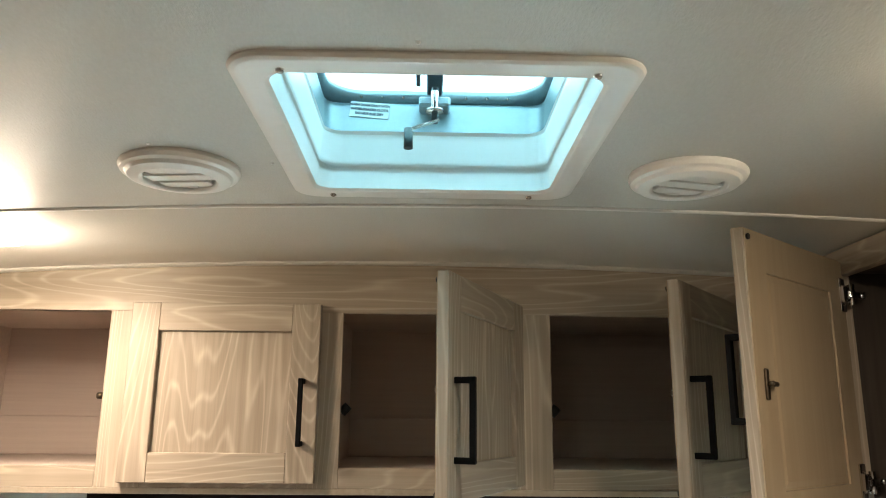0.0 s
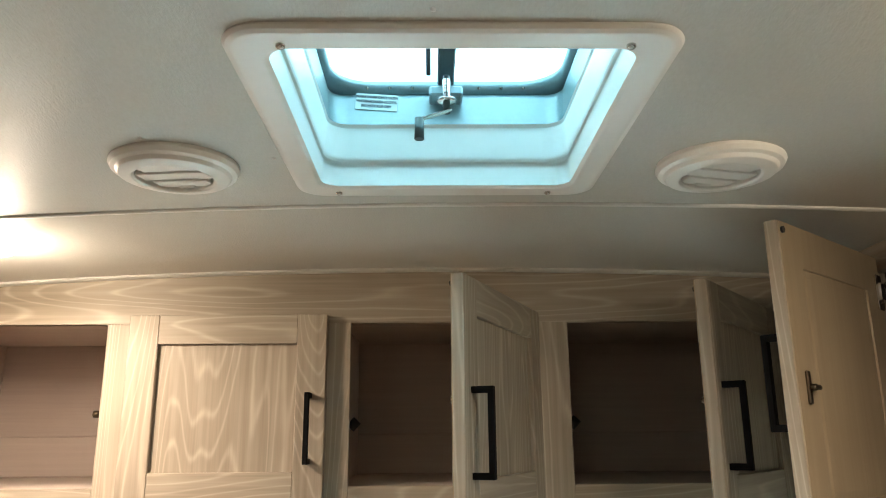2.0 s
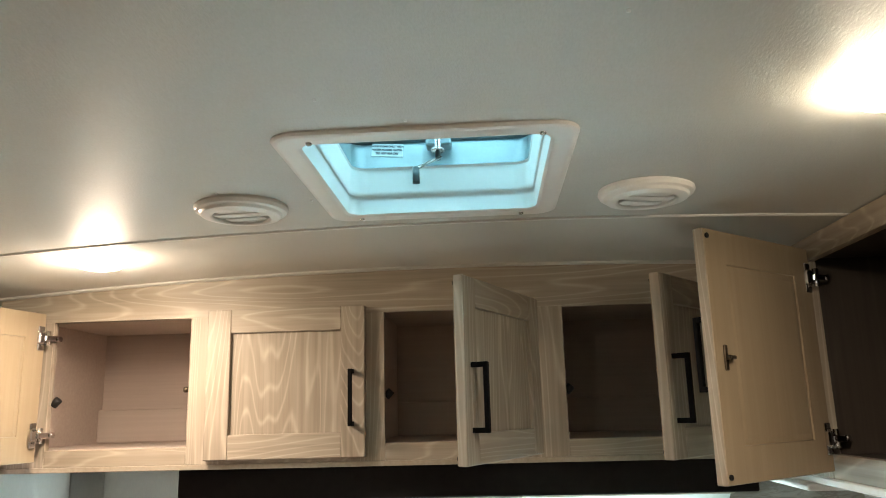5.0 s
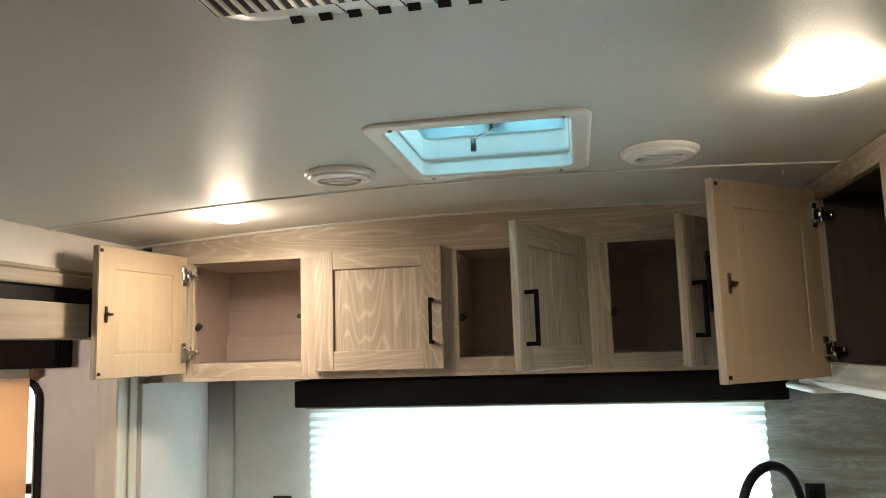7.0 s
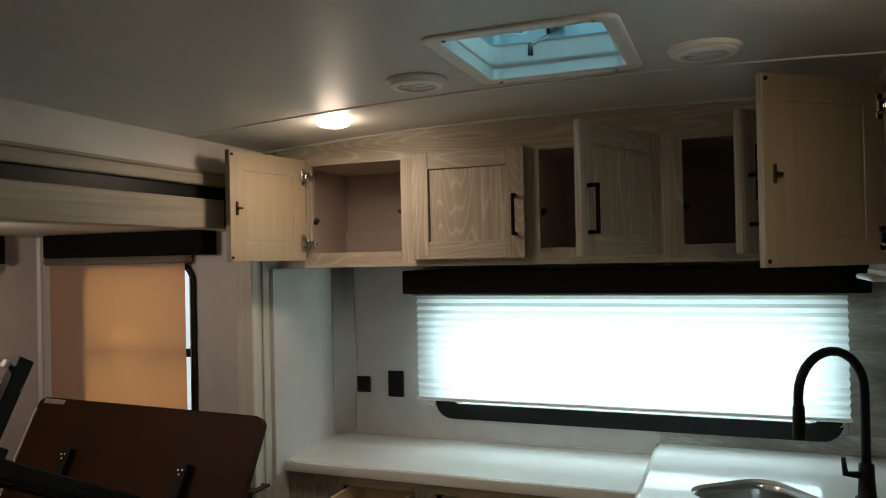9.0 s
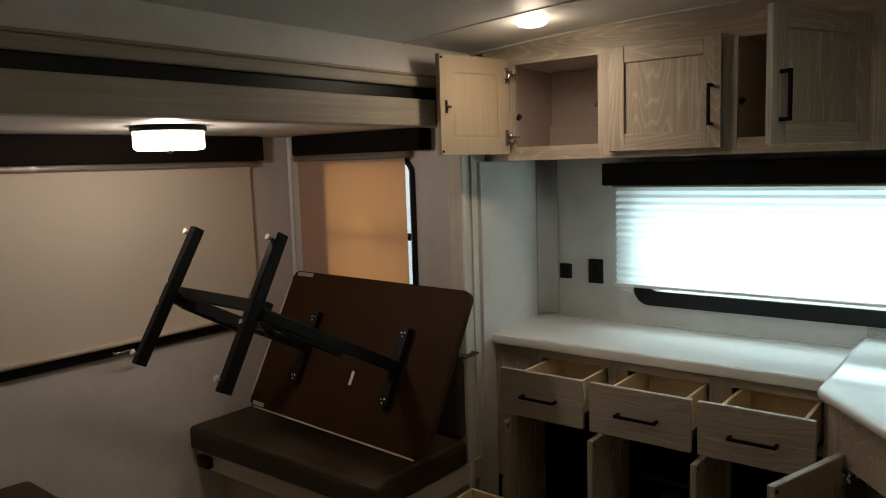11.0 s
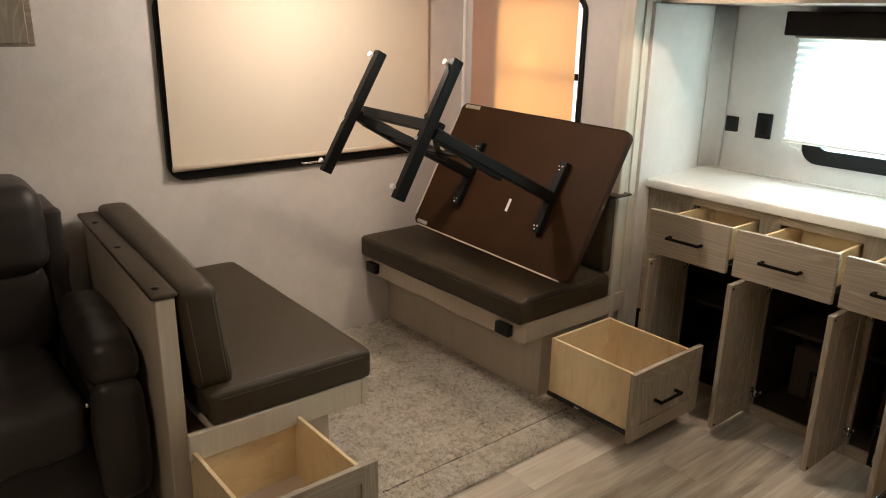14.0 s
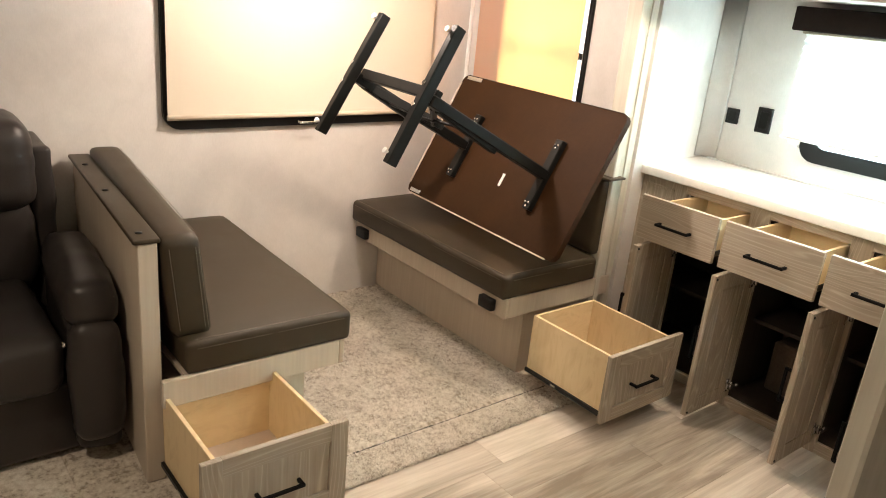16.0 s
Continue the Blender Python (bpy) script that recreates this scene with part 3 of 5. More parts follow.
def gathers(axis, at, a0, a1, z0, z1):
    """A puckered strip of cloth, hemmed along its lower edge."""
    rng = random.Random(8)
    b = bmesh.new()
    n = int((a1 - a0) / 0.006)
    cols, lift = [], 0.0
    for k in range(n + 1):
        a = a0 + (a1 - a0) * k / n
        lift = 0.6 * lift + rng.uniform(-0.0016, 0.0016)
        sag = 0.001 * math.sin(k * 0.37) * math.sin(k * 0.11)
        col = []
        for u, out in ((0.0, 0.0), (0.25, 1.0), (0.6, 0.7), (1.0, 0.0)):
            d = out * (0.004 + lift + sag) * (1 if axis == "x" else -1)
            z = z0 + (z1 - z0) * u + (1 - u) * sag * 0.8
            col.append(b.verts.new((at + d, a, z) if axis == "x" else (a, at + d, z)))
        cols.append(col)
    for p, q in zip(cols, cols[1:]):
        for j in range(3):
            f = b.faces.new((p[j], q[j], q[j + 1], p[j + 1]))
            f.smooth = True
    return b


def roller_shade(axis, at, a0, a1, z0, z1, label, cloth):
    t = thing("roller_shade", (((a0 + a1) / 2), at, z0) if axis == "y" else (at, (a0 + a1) / 2, z0), label, "window shade", "roller shades")
    b = bmesh.new()
    prev = None
    for k in range(9):
        z = z1 + (z0 - z1) * k / 8
        row = []
        for j in range(9):
            a = a0 + (a1 - a0) * j / 8
            s = 0.002 * math.sin(j * 1.3 + k * 0.4)
            row.append(b.verts.new((a, at + s, z) if axis == "y" else (at + s, a, z)))
        if prev:
            for j in range(8):
                f = b.faces.new((prev[j], prev[j + 1], row[j + 1], row[j]))
                f.smooth = True
        prev = row
    part("fabric", b, cloth, t)
    if axis == "y":
        part("roller", tube([(a0 - 0.02, at, z1 + 0.012), (a1 + 0.02, at, z1 + 0.012)], 0.014, 12), M_SHADE, t)
        part("gathered_cover", gathers("y", at - 0.016, a0 - 0.005, a1 + 0.012, z1 - 0.004, z1 + 0.026), M_GATHER, t, "silvery gathered cloth strip")
        part("hem_bar", tube([(a0, at, z0), (a1, at, z0)], 0.007, 8), M_SHADE, t)
    else:
        part("roller", tube([(at, a0 - 0.05, z1 + 0.012), (at, a1 + 0.03, z1 + 0.012)], 0.016, 12), cloth, t)
        part("gathered_cover", gathers("x", at + 0.018, a0 - 0.062, a1 + 0.03, z1 - 0.003, z1 + 0.024), M_GATHER, t, "silvery gathered cloth strip")
        part("hem_bar", tube([(at, a0, z0 + 0.004), (at, a1, z0 + 0.004)], 0.011, 10), cloth, t)
        part("pull_handle", tube([(at + 0.006, 1.58, z0 - 0.022), (at + 0.028, 1.585, z0 - 0.026), (at + 0.028, 1.665, z0 - 0.026), (at + 0.006, 1.67, z0 - 0.022)], 0.005, 8), M_CHROME, t)
    return t


roller_shade("x", SLIDE_X + 0.035, 1.012, 2.306, 0.922, 1.615, "beige roller shade drawn down over the slide-out window", M_SHADE_B)
roller_shade("y", SLIDE_Y1 - 0.03, -1.800, -1.114, 0.90, 1.632, "beige roller shade glowing orange with outside light", M_SHADE)


# ---- ceiling fixtures ----
def roof_vent():
    z = ceil_z(VX)
    t = thing("roof_vent", (VX, VY, z), "white square roof vent with a hand crank and milky lid", "roof vent")

    def loop(h, r, zz, k=0.0):
        """A rounded square of half width h; k makes it longer along y and narrower across."""
        return [(x, y, zz) for x, y in rounded(VX, VY, h * 1.02 - k, h * 1.02 + k * 0.5, r, 8)]

    part("garnish", rings_mesh([loop(0.208, 0.035, z + 0.003, 0.013), loop(0.210, 0.036, z - 0.003, 0.013), loop(0.208, 0.035, z - 0.006, 0.013), loop(0.203, 0.032, z - 0.0075, 0.013), loop(0.178, 0.024, z - 0.007, 0.012), loop(0.173, 0.022, z - 0.004, 0.011)], hold=True), M_WHITE, t)
    part("shaft", rings_mesh([loop(0.173, 0.022, z - 0.004, 0.011), loop(0.171, 0.026, z + 0.022, 0.011), loop(0.1695, 0.028, z + 0.0245, 0.010), loop(0.166, 0.030, z + 0.0262, 0.009), loop(0.164, 0.030, z + 0.029, 0.008), loop(0.156, 0.029, z + 0.066, 0.003), loop(0.1550, 0.028, z + 0.0690, 0.002), loop(0.153, 0.027, z + 0.0707, 0.001), loop(0.151, 0.025, z + 0.0725)], hold=True), M_VENT_DAYLIT, t, "plastic shaft with the blue of daylight in its colour")
    part("flange", rings_mesh([loop(0.151, 0.025, z + 0.0725), loop(0.153, 0.025, z + 0.115), loop(0.157, 0.025, z + 0.118), loop(0.20, 0.02, z + 0.119)], hold=True), M_FLANGE_DAYLIT, t, "metal roof flange with the blue of daylight in its colour")
    part("gasket", rings_mesh([loop(0.160, 0.030, z + 0.119), loop(0.150, 0.045, z + 0.121), loop(0.146, 0.05, z + 0.127), loop(0.147, 0.05, z + 0.133), loop(0.16, 0.04, z + 0.137)]), M_FLANGE_DAYLIT, t, "grey metal lid rim")
    for k in range(10):
        part("rivet", lathe(VX - 0.135 + 0.03 * k, VY + 0.1485, [(0.0, z + 0.1205), (0.0018, z + 0.1212), (0.0022, z + 0.1235)], 8), M_STEEL, t)
    part("lid", rings_mesh([loop(0.215, 0.03, z + 0.120), loop(0.215, 0.03, z + 0.145), loop(0.19, 0.03, z + 0.165), loop(0.10, 0.03, z + 0.175)], cap1=True), M_LID, t, "milky translucent lid")
    part("lift_arm", box(VX - 0.011, VX + 0.011, VY - 0.10, VY + 0.145, z + 0.124, z + 0.134, 0.002), M_ARM, t)
    part("lift_arm", box(VX - 0.026, VX - 0.020, VY - 0.10, VY + 0.12, z + 0.126, z + 0.132, 0.001), M_ARM, t)
    part("gear_box", box(VX - 0.022, VX + 0.022, VY + 0.118, VY + 0.1515, z + 0.098, z + 0.112, 0.003), M_FLANGE_DAYLIT, t)
    crank = part("crank_knob", lathe(VX, VY + 0.10, [(0.004, z + 0.079), (0.0115, z + 0.079), (0.0128, z + 0.081), (0.0115, z + 0.083), (0.005, z + 0.085), (0.005, z + 0.110)], 20), M_STEEL, t)
    part("crank_shaft", tube([(VX, VY + 0.10, z + 0.115), (VX, VY + 0.10, z + 0.064)], 0.0045, 10), M_ARM, t)
    part("crank_arm", bar((VX + 0.004, VY + 0.104, z + 0.070), (VX - 0.034, VY + 0.06, z + 0.037), 0.011, 0.005), M_STEEL, t)
    part("crank_handle", tube([(VX - 0.034, VY + 0.06, z + 0.039), (VX - 0.034, VY + 0.06, z + 0.012)], [0.0055, 0.006], 10), M_ARM, t)
    for sx, sy in ((-0.149, -0.194), (0.153, -0.194), (-0.146, 0.201), (0.140, 0.201)):
        part("screw", lathe(VX + sx, VY + sy, [(0.0, z - 0.0110), (0.003, z - 0.0105), (0.0043, z - 0.009), (0.0043, z - 0.005)], 12), M_STEEL, t)
    # warning label on the far wall of the shaft
    tilt = Matrix.Translation((VX - 0.093, 0, z + 0.104)) @ Matrix.Rotation(radians(4), 4, "Y") @ Matrix.Translation((0.093 - VX, 0, -z - 0.104))
    lab = part("warning_label", turned(box(VX - 0.121, VX - 0.065, VY + 0.1530, VY + 0.1545, z + 0.093, z + 0.116), tilt), M_LABEL_DAYLIT, t, "label with dark capitals, the blue of daylight in its colour")
    for k, words in enumerate(("WASH DOME ONLY WITH", "WATER-SOAKED CLOTH.", "DO NOT RUB DRY")):
        cu = bpy.data.curves.new("words", "FONT")
        cu.body, cu.size, cu.align_x, cu.extrude = words, 0.0048, "CENTER", 0.0004
        cu.offset = 0.00025
        tmp = bpy.data.objects.new("words", cu)
        scene.collection.objects.link(tmp)
        me = bpy.data.meshes.new_from_object(tmp.evaluated_get(bpy.context.evaluated_depsgraph_get()))
        bpy.data.objects.remove(tmp)
        b = bmesh.new()
        b.from_mesh(me)
        bpy.data.meshes.remove(me)
        b.transform(Matrix.Translation((VX - 0.093, VY + 0.1524, z + 0.1098 - 0.0065 * k)) @ Matrix.Rotation(radians(90), 4, "X"))
        b.transform(tilt)
        part("printed_line", b, M_INK, lab)


roof_vent()


def round_register(x, y, tilt, label):
    """Round ceiling register: stepped ring and a louvred disc."""
    z = ceil_z(x)
    t = thing("ceiling_register", label=label, category="air vent", group="round ceiling registers", m=pose(x, y, z, 0, 0, tilt))
    part("rim", lathe(0, 0, [(0.077, 0.002), (0.078, -0.004), (0.075, -0.0095), (0.069, -0.0115), (0.066, -0.016), (0.050, -0.019), (0.047, -0.017), (0.046, -0.006)], 48), M_WHITE, t)
    part("back_plate", lathe(0, 0, [(0.0465, -0.007), (0.0, -0.007)], 32), M_WHITE, t)
    for k, u in enumerate((-0.0285, -0.0005, 0.0275)):
        w = math.sqrt(0.045 ** 2 - u * u) - 0.0015
        part("louvre", turned(box(-w, w, -0.0141, 0.0141, -0.0030, 0.0018, 0.0008), pose(0, u, -0.0120, 5, 0, 0)), M_WHITE, t)
    part("finger_tab", box(-0.012, 0.012, 0.034, 0.042, -0.0155, -0.009, 0.002), M_WHITE, t)
    return t


round_register(0.0715, 2.000, -5, "round white plastic ceiling register with closed louvres")
round_register(0.750, 1.997, 14, "round white plastic ceiling register with turned louvres")


def dome_lamp(x, y, r, label):
    z = ceil_z(x)
    t = thing("ceiling_lamp", (x, y, z), label, "ceiling lamp", "round ceiling lamps")
    part("base_ring", lathe(x, y, [(r * 0.99, z + 0.012), (r * 0.99, z - 0.001), (r * 0.9, z - 0.001)], 36), M_WHITE, t)
    d = part("lens", lathe(x, y, [(r, z + 0.008), (r, z - 0.004), (r * 0.96, z - 0.011), (r * 0.84, z - 0.017), (r * 0.5, z - 0.022), (0.0, z - 0.024)], 36), M_LAMP, t, "lit frosted dome")
    d.visible_shadow = False
    return t


dome_lamp(-0.335, 2.30, 0.053, "small round lit ceiling lamp above the cabinets")
dome_lamp(0.945, 1.585, 0.060, "round lit ceiling lamp over the kitchen")
# unseen fixture added to hold the living-area light
dome_lamp(-0.16, -0.30, 0.066, "unseen round lit ceiling lamp added over the living area")


def drum_lamp(x, y):
    z = SLIDE_TOP
    t = thing("drum_ceiling_lamp", (x, y, z), "round lit drum lamp with dark bronze rim on slide ceiling", "ceiling lamp")
    part("rim", lathe(x, y, [(0.118, z), (0.120, z - 0.008), (0.120, z - 0.016), (0.112, z - 0.018)], 40), M_BLACK, t)
    d = part("shade", lathe(x, y, [(0.112, z - 0.016), (0.112, z - 0.070), (0.104, z - 0.078), (0.0, z - 0.080)], 40), M_DRUM, t, "lit white drum")
    d.visible_shadow = False
    part("finial", lathe(x, y, [(0.008, z - 0.079), (0.009, z - 0.086), (0.0, z - 0.089)], 14), M_CHROME, t)


drum_lamp(-1.252, 1.53)


def air_conditioner():
    x0, x1, y0, y1 = 0.198, 0.80, 0.50, 1.19
    z = ceil_z(0.5)
    t = thing("air_conditioner", ((x0 + x1) / 2, (y0 + y1) / 2, z), "white ceiling air conditioner shroud with dark louvres", "air conditioner")
    cx, cy, hx, hy = (x0 + x1) / 2, (y0 + y1) / 2, (x1 - x0) / 2, (y1 - y0) / 2

    def loop(d, r, zz):
        return [(x, y, zz) for x, y in rounded(cx, cy, hx - d, hy - d, r, 6)]

    part("shroud", rings_mesh([loop(0.0, 0.06, z), loop(0.004, 0.06, z - 0.02), loop(0.014, 0.05, z - 0.034), loop(0.035, 0.04, z - 0.040)], cap1=True), M_WHITE, t)
    part("grille_recess", box(x0 + 0.024, x0 + 0.20, y1 - 0.36, y1 - 0.052, z - 0.0425, z - 0.0395), M_RUBBER, t)
    for k in range(13):
        xx = x0 + 0.030 + k * 0.0135
        part("louvre", turned(box(-0.0034, 0.0034, -0.150, 0.150, -0.0012, 0.0012), pose(xx, y1 - 0.206, z - 0.0435, 0, 20, 0)), M_WHITE, t)
    for k in range(9):
        xx = 0.295 + k * 0.0315
        part("slot", turned(box(-0.0068, 0.0068, -0.0016, 0.0016, -0.0050, 0.0050), pose(xx, y1 - 0.018, z - 0.0375, 62, 0, 0)), M_RUBBER, t)
        if 1 < k < 7:
            part("slot_line", bar((xx - 0.0068, y1 - 0.022, z - 0.0393), (xx - 0.0120, y1 - 0.050, z - 0.0403), 0.0012, 0.0012, bevel=0), M_RUBBER, t)


air_conditioner()
for _x, _y in ((0.391, 1.657), (0.061, 1.911), (0.197, 1.982), (0.295, 1.583), (0.62, 1.42)):
    _z = ceil_z(_x)
    solid("ceiling_screw", lathe(_x, _y, [(0.0, _z - 0.002), (0.002, _z - 0.0017), (0.0028, _z + 0.0005)], 10), M_WHITE, "small screw head in the ceiling panel", "screw", "ceiling screws")


# ---- cabinet fronts ----
def pull(parent, at, along, out, length=0.132, reach=0.030):
    """Square black bar pull: two posts and a grip, one mesh."""
    a, u, o = Vector(at), Vector(along).normalized(), Vector(out).normalized()
    p, q = a - u * length / 2, a + u * length / 2
    b = bar(p + o * reach, q + o * reach, 0.0095, 0.0095, up=o, bevel=0.0012)
    for e in (p + u * 0.005, q - u * 0.005):
        b = bar(e, e + o * (reach + 0.004), 0.0095, 0.010, up=u, bevel=0.0008, bm=b)
    return part("handle", b, M_PULL, parent, "square black bar pull")


def shaker_door(name, m, w, h, side, label, group, handle=True, hinges=True, latch=True, dots=True, hz=None, inner=None):
    """A framed door in its own frame: hinge edge at x 0, front face towards side * y, bottom at z 0."""
    d = thing(name, label=label, category="cabinet door", group=group, m=m)
    t, s = 0.019, 0.058
    inner = inner or M_BACK
    f, k = side * t, side
    lo, hi = min(0, f), max(0, f)
    part("stile", box(0, s, lo, hi, 0, h, 0.0015), M_FRONT_Z, d)
    part("stile", box(w - s, w, lo, hi, 0, h, 0.0015), M_FRONT_Z, d)
    part("rail", box(s, w - s, lo + 0.0004, hi - 0.0004, 0, s, 0.0012), M_FRONT_X, d)
    part("rail", box(s, w - s, lo + 0.0004, hi - 0.0004, h - s, h, 0.0012), M_FRONT_X, d)
    c = k * t / 2
    part("panel", box(s, w - s, min(c - k * 0.004, c + k * 0.0005), max(c - k * 0.004, c + k * 0.0005), s, h - s), M_FRONT_Z, d)
    # inner face: pale board with a field sunk behind a small bevel
    bk = -k

    def rect(i, y):
        return [(i, y, i), (w - i, y, i), (w - i, y, h - i), (i, y, h - i)]

    part("inner_face", rings_mesh([rect(0.0015, 0.0), rect(0.0015, bk * 0.0018), rect(0.0615, bk * 0.0018), rect(0.0625, k * 0.0012), rect(0.0655, k * 0.0012), rect(0.074, bk * 0.0004)], cap1=True, smooth=False), inner, d, "pale smooth inner face")
    if handle:
        pull(d, (w - 0.030, f, hz if hz else h / 2), (0, 0, 1), (0, k, 0))
    if hinges:
        for z in (0.062, h - 0.062):
            b = box(0.006, 0.026, min(bk * 0.002, bk * 0.007), max(bk * 0.002, bk * 0.007), z - 0.030, z + 0.030, 0.002)
            b = box(0.010, 0.032, min(bk * 0.006, bk * 0.016), max(bk * 0.006, bk * 0.016), z - 0.014, z + 0.014, 0.003, bm=b)
            b = tube([(0.004, bk * 0.015, z - 0.018), (0.004, bk * 0.015, z + 0.018)], 0.006, 10, bm=b)
            b = bar((0.014, bk * 0.012, z), (-0.030, bk * 0.016, z), 0.017, 0.014, bm=b)
            b = tube([(-0.024, bk * 0.012, z), (-0.024, bk * 0.028, z)], 0.007, 10, bm=b)
            part("hinge", b, M_CHROME, d, "shiny metal cup hinge")
    if latch:
        b = box(w - 0.034, w - 0.024, min(bk * 0.0018, bk * 0.006), max(bk * 0.0018, bk * 0.006), h * 0.48 - 0.022, h * 0.48 + 0.022, 0.0015)
        b = tube([(w - 0.029, bk * 0.005, h * 0.48), (w - 0.029, bk * 0.014, h * 0.48)], 0.0045, 8, bm=b)
        b = bar((w - 0.046, bk * 0.012, h * 0.48), (w - 0.026, bk * 0.012, h * 0.48), 0.005, 0.007, bm=b)
        part("latch", b, M_BRASS, d, "small bronze roller catch")
    if dots:
        for z in (0.014, h - 0.014):
            part("bumper", tube([(w - 0.009, bk * 0.0015, z), (w - 0.009, bk * 0.005, z)], 0.0048, 10), M_RUBBER, d, "black rubber bumper dot")
    return d


CAB_Y, CAB_Z = 2.61, 1.600
BAYS = [(-0.608, -0.256), (-0.165, 0.145), (0.228, 0.575), (0.662, 1.035)]
O_Z0, O_Z1 = 1.652, 1.965


def front_wall_cabinet():
    """The long cabinet over the front window: face frame, box, dividers."""
    x0, x1 = -0.752, 1.138
    c = thing("wall_cabinet", ((x0 + x1) / 2, CAB_Y, CAB_Z), "long greige wood wall cabinet with four bays", "cabinet")
    y0, y1 = CAB_Y, CAB_Y + 0.019
    b = bmesh.new()
    xs = sorted({x0, x1, *[v for bay in BAYS for v in bay]})
    n = 0
    for a, e in zip(xs, xs[1:]):
        if any(abs(a - q[0]) < 1e-6 for q in BAYS):
            continue
        part("face_stile", box(a, e, y0, y1, CAB_Z + 0.012, O_Z1 + 0.0005, 0.001), M_FRONT_Z, c)
    for bay in BAYS:
        part("face_rail", box(bay[0], bay[1], y0 + 0.0005, y1 - 0.0005, CAB_Z + 0.012, O_Z0, 0.001), M_FRONT_X, c)
    # upper board, cut to the arch of the ceiling
    seg = 14
    lo, hi = [], []
    for k in range(seg + 1):
        x = x0 + (x1 - x0) * k / seg
        lo.append((x, O_Z1))
        hi.append((x, ceil_z(x) - 0.003))
    b = bmesh.new()
    for yy, flip in ((y0, False), (y1, True)):
        for k in range(seg):
            vs = [b.verts.new((p[0], yy, p[1])) for p in (lo[k], lo[k + 1], hi[k + 1], hi[k])]
            b.faces.new(vs)
    bmesh.ops.remove_doubles(b, verts=b.verts, dist=1e-6)
    part("top_board", b, M_FRONT_X, c)
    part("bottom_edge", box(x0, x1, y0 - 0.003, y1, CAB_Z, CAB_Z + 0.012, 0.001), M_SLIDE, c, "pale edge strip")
    part("bottom_board", box(x0 + 0.15, x1, y1, FRONT, CAB_Z, CAB_Z + 0.015), M_INSIDE, c)
    part("bottom_board", box(x0, x0 + 0.15, y1, FRONT, CAB_Z + 0.002, CAB_Z + 0.015), M_DARK, c)
    part("shelf_board", box(x0 + 0.012, x1 - 0.012, y1, FRONT - 0.02, O_Z0 - 0.008, O_Z0), M_INSIDE, c)
    part("back_board", box(x0 + 0.012, x1 - 0.012, FRONT - 0.02, FRONT - 0.004, O_Z0, O_Z1 + 0.06), M_INSIDE, c)
    part("back_ledge", box(x0 + 0.012, x1 - 0.012, FRONT - 0.045, FRONT - 0.0205, O_Z0 + 0.0, O_Z0 + 0.10, 0.003), M_INSIDE, c)
    part("top_lining", box(x0 + 0.012, x1 - 0.012, y1, FRONT - 0.02, O_Z1 + 0.02, O_Z1 + 0.03), M_INSIDE, c)
    for x in (x0, x1 - 0.012):
        part("end_board", box(x, x + 0.012, y1, FRONT, CAB_Z + 0.015, 1.985 if x < 0 else 2.03), M_INSIDE, c)
    for a, e in ((BAYS[0][1], BAYS[1][0]), (BAYS[1][1], BAYS[2][0]), (BAYS[2][1], BAYS[3][0])):
        m = (a + e) / 2
        part("divider", box(m - 0.012, m + 0.012, y1, FRONT - 0.046, O_Z0, O_Z1 + 0.02), M_INSIDE, c)
    for bay in (BAYS[0], BAYS[2], BAYS[3]):
        part("catch", tube([(bay[1] - 0.012, y0 + 0.006, 1.79), (bay[1] + 0.0, y0 + 0.006, 1.79)], 0.007, 8), M_BRASS, c, "small bronze catch")
        part("catch", tube([(bay[0] + 0.0, y0 + 0.022, 1.76), (bay[0] + 0.014, y0 + 0.022, 1.775)], 0.010, 8), M_RUBBER, c)


front_wall_cabinet()
DH = 0.358
shaker_door("cabinet_door", pose(-0.620, 2.590, 1.627, 0, 0, 259.7), 0.352, DH, -1, "open greige cabinet door showing its pale inner face", "wall cabinet doors")
shaker_door("cabinet_door", pose(-0.205, 2.6085, 1.622, 0, 0, 0), 0.388, DH, -1, "closed greige shaker door with black bar pull", "wall cabinet doors", hinges=False, latch=False, dots=False, hz=0.138)
shaker_door("cabinet_door", pose(0.584, 2.592, 1.622, 0, 0, 246.1), 0.409, DH, 1, "half-open greige shaker door with black bar pull", "wall cabinet doors", hz=0.125)
shaker_door("cabinet_door", pose(1.055, 2.592, 1.622, 0, 0, 231.8), 0.405, DH, 1, "half-open greige shaker door in shadow with black pull", "wall cabinet doors", hz=0.133)
shaker_door("cabinet_door", pose(1.137, 2.335, 1.590, 0, 0, 220.6), 0.360, 0.438, -1, "tall open cabinet door, pale inner face, chrome hinges", "wall cabinet doors")


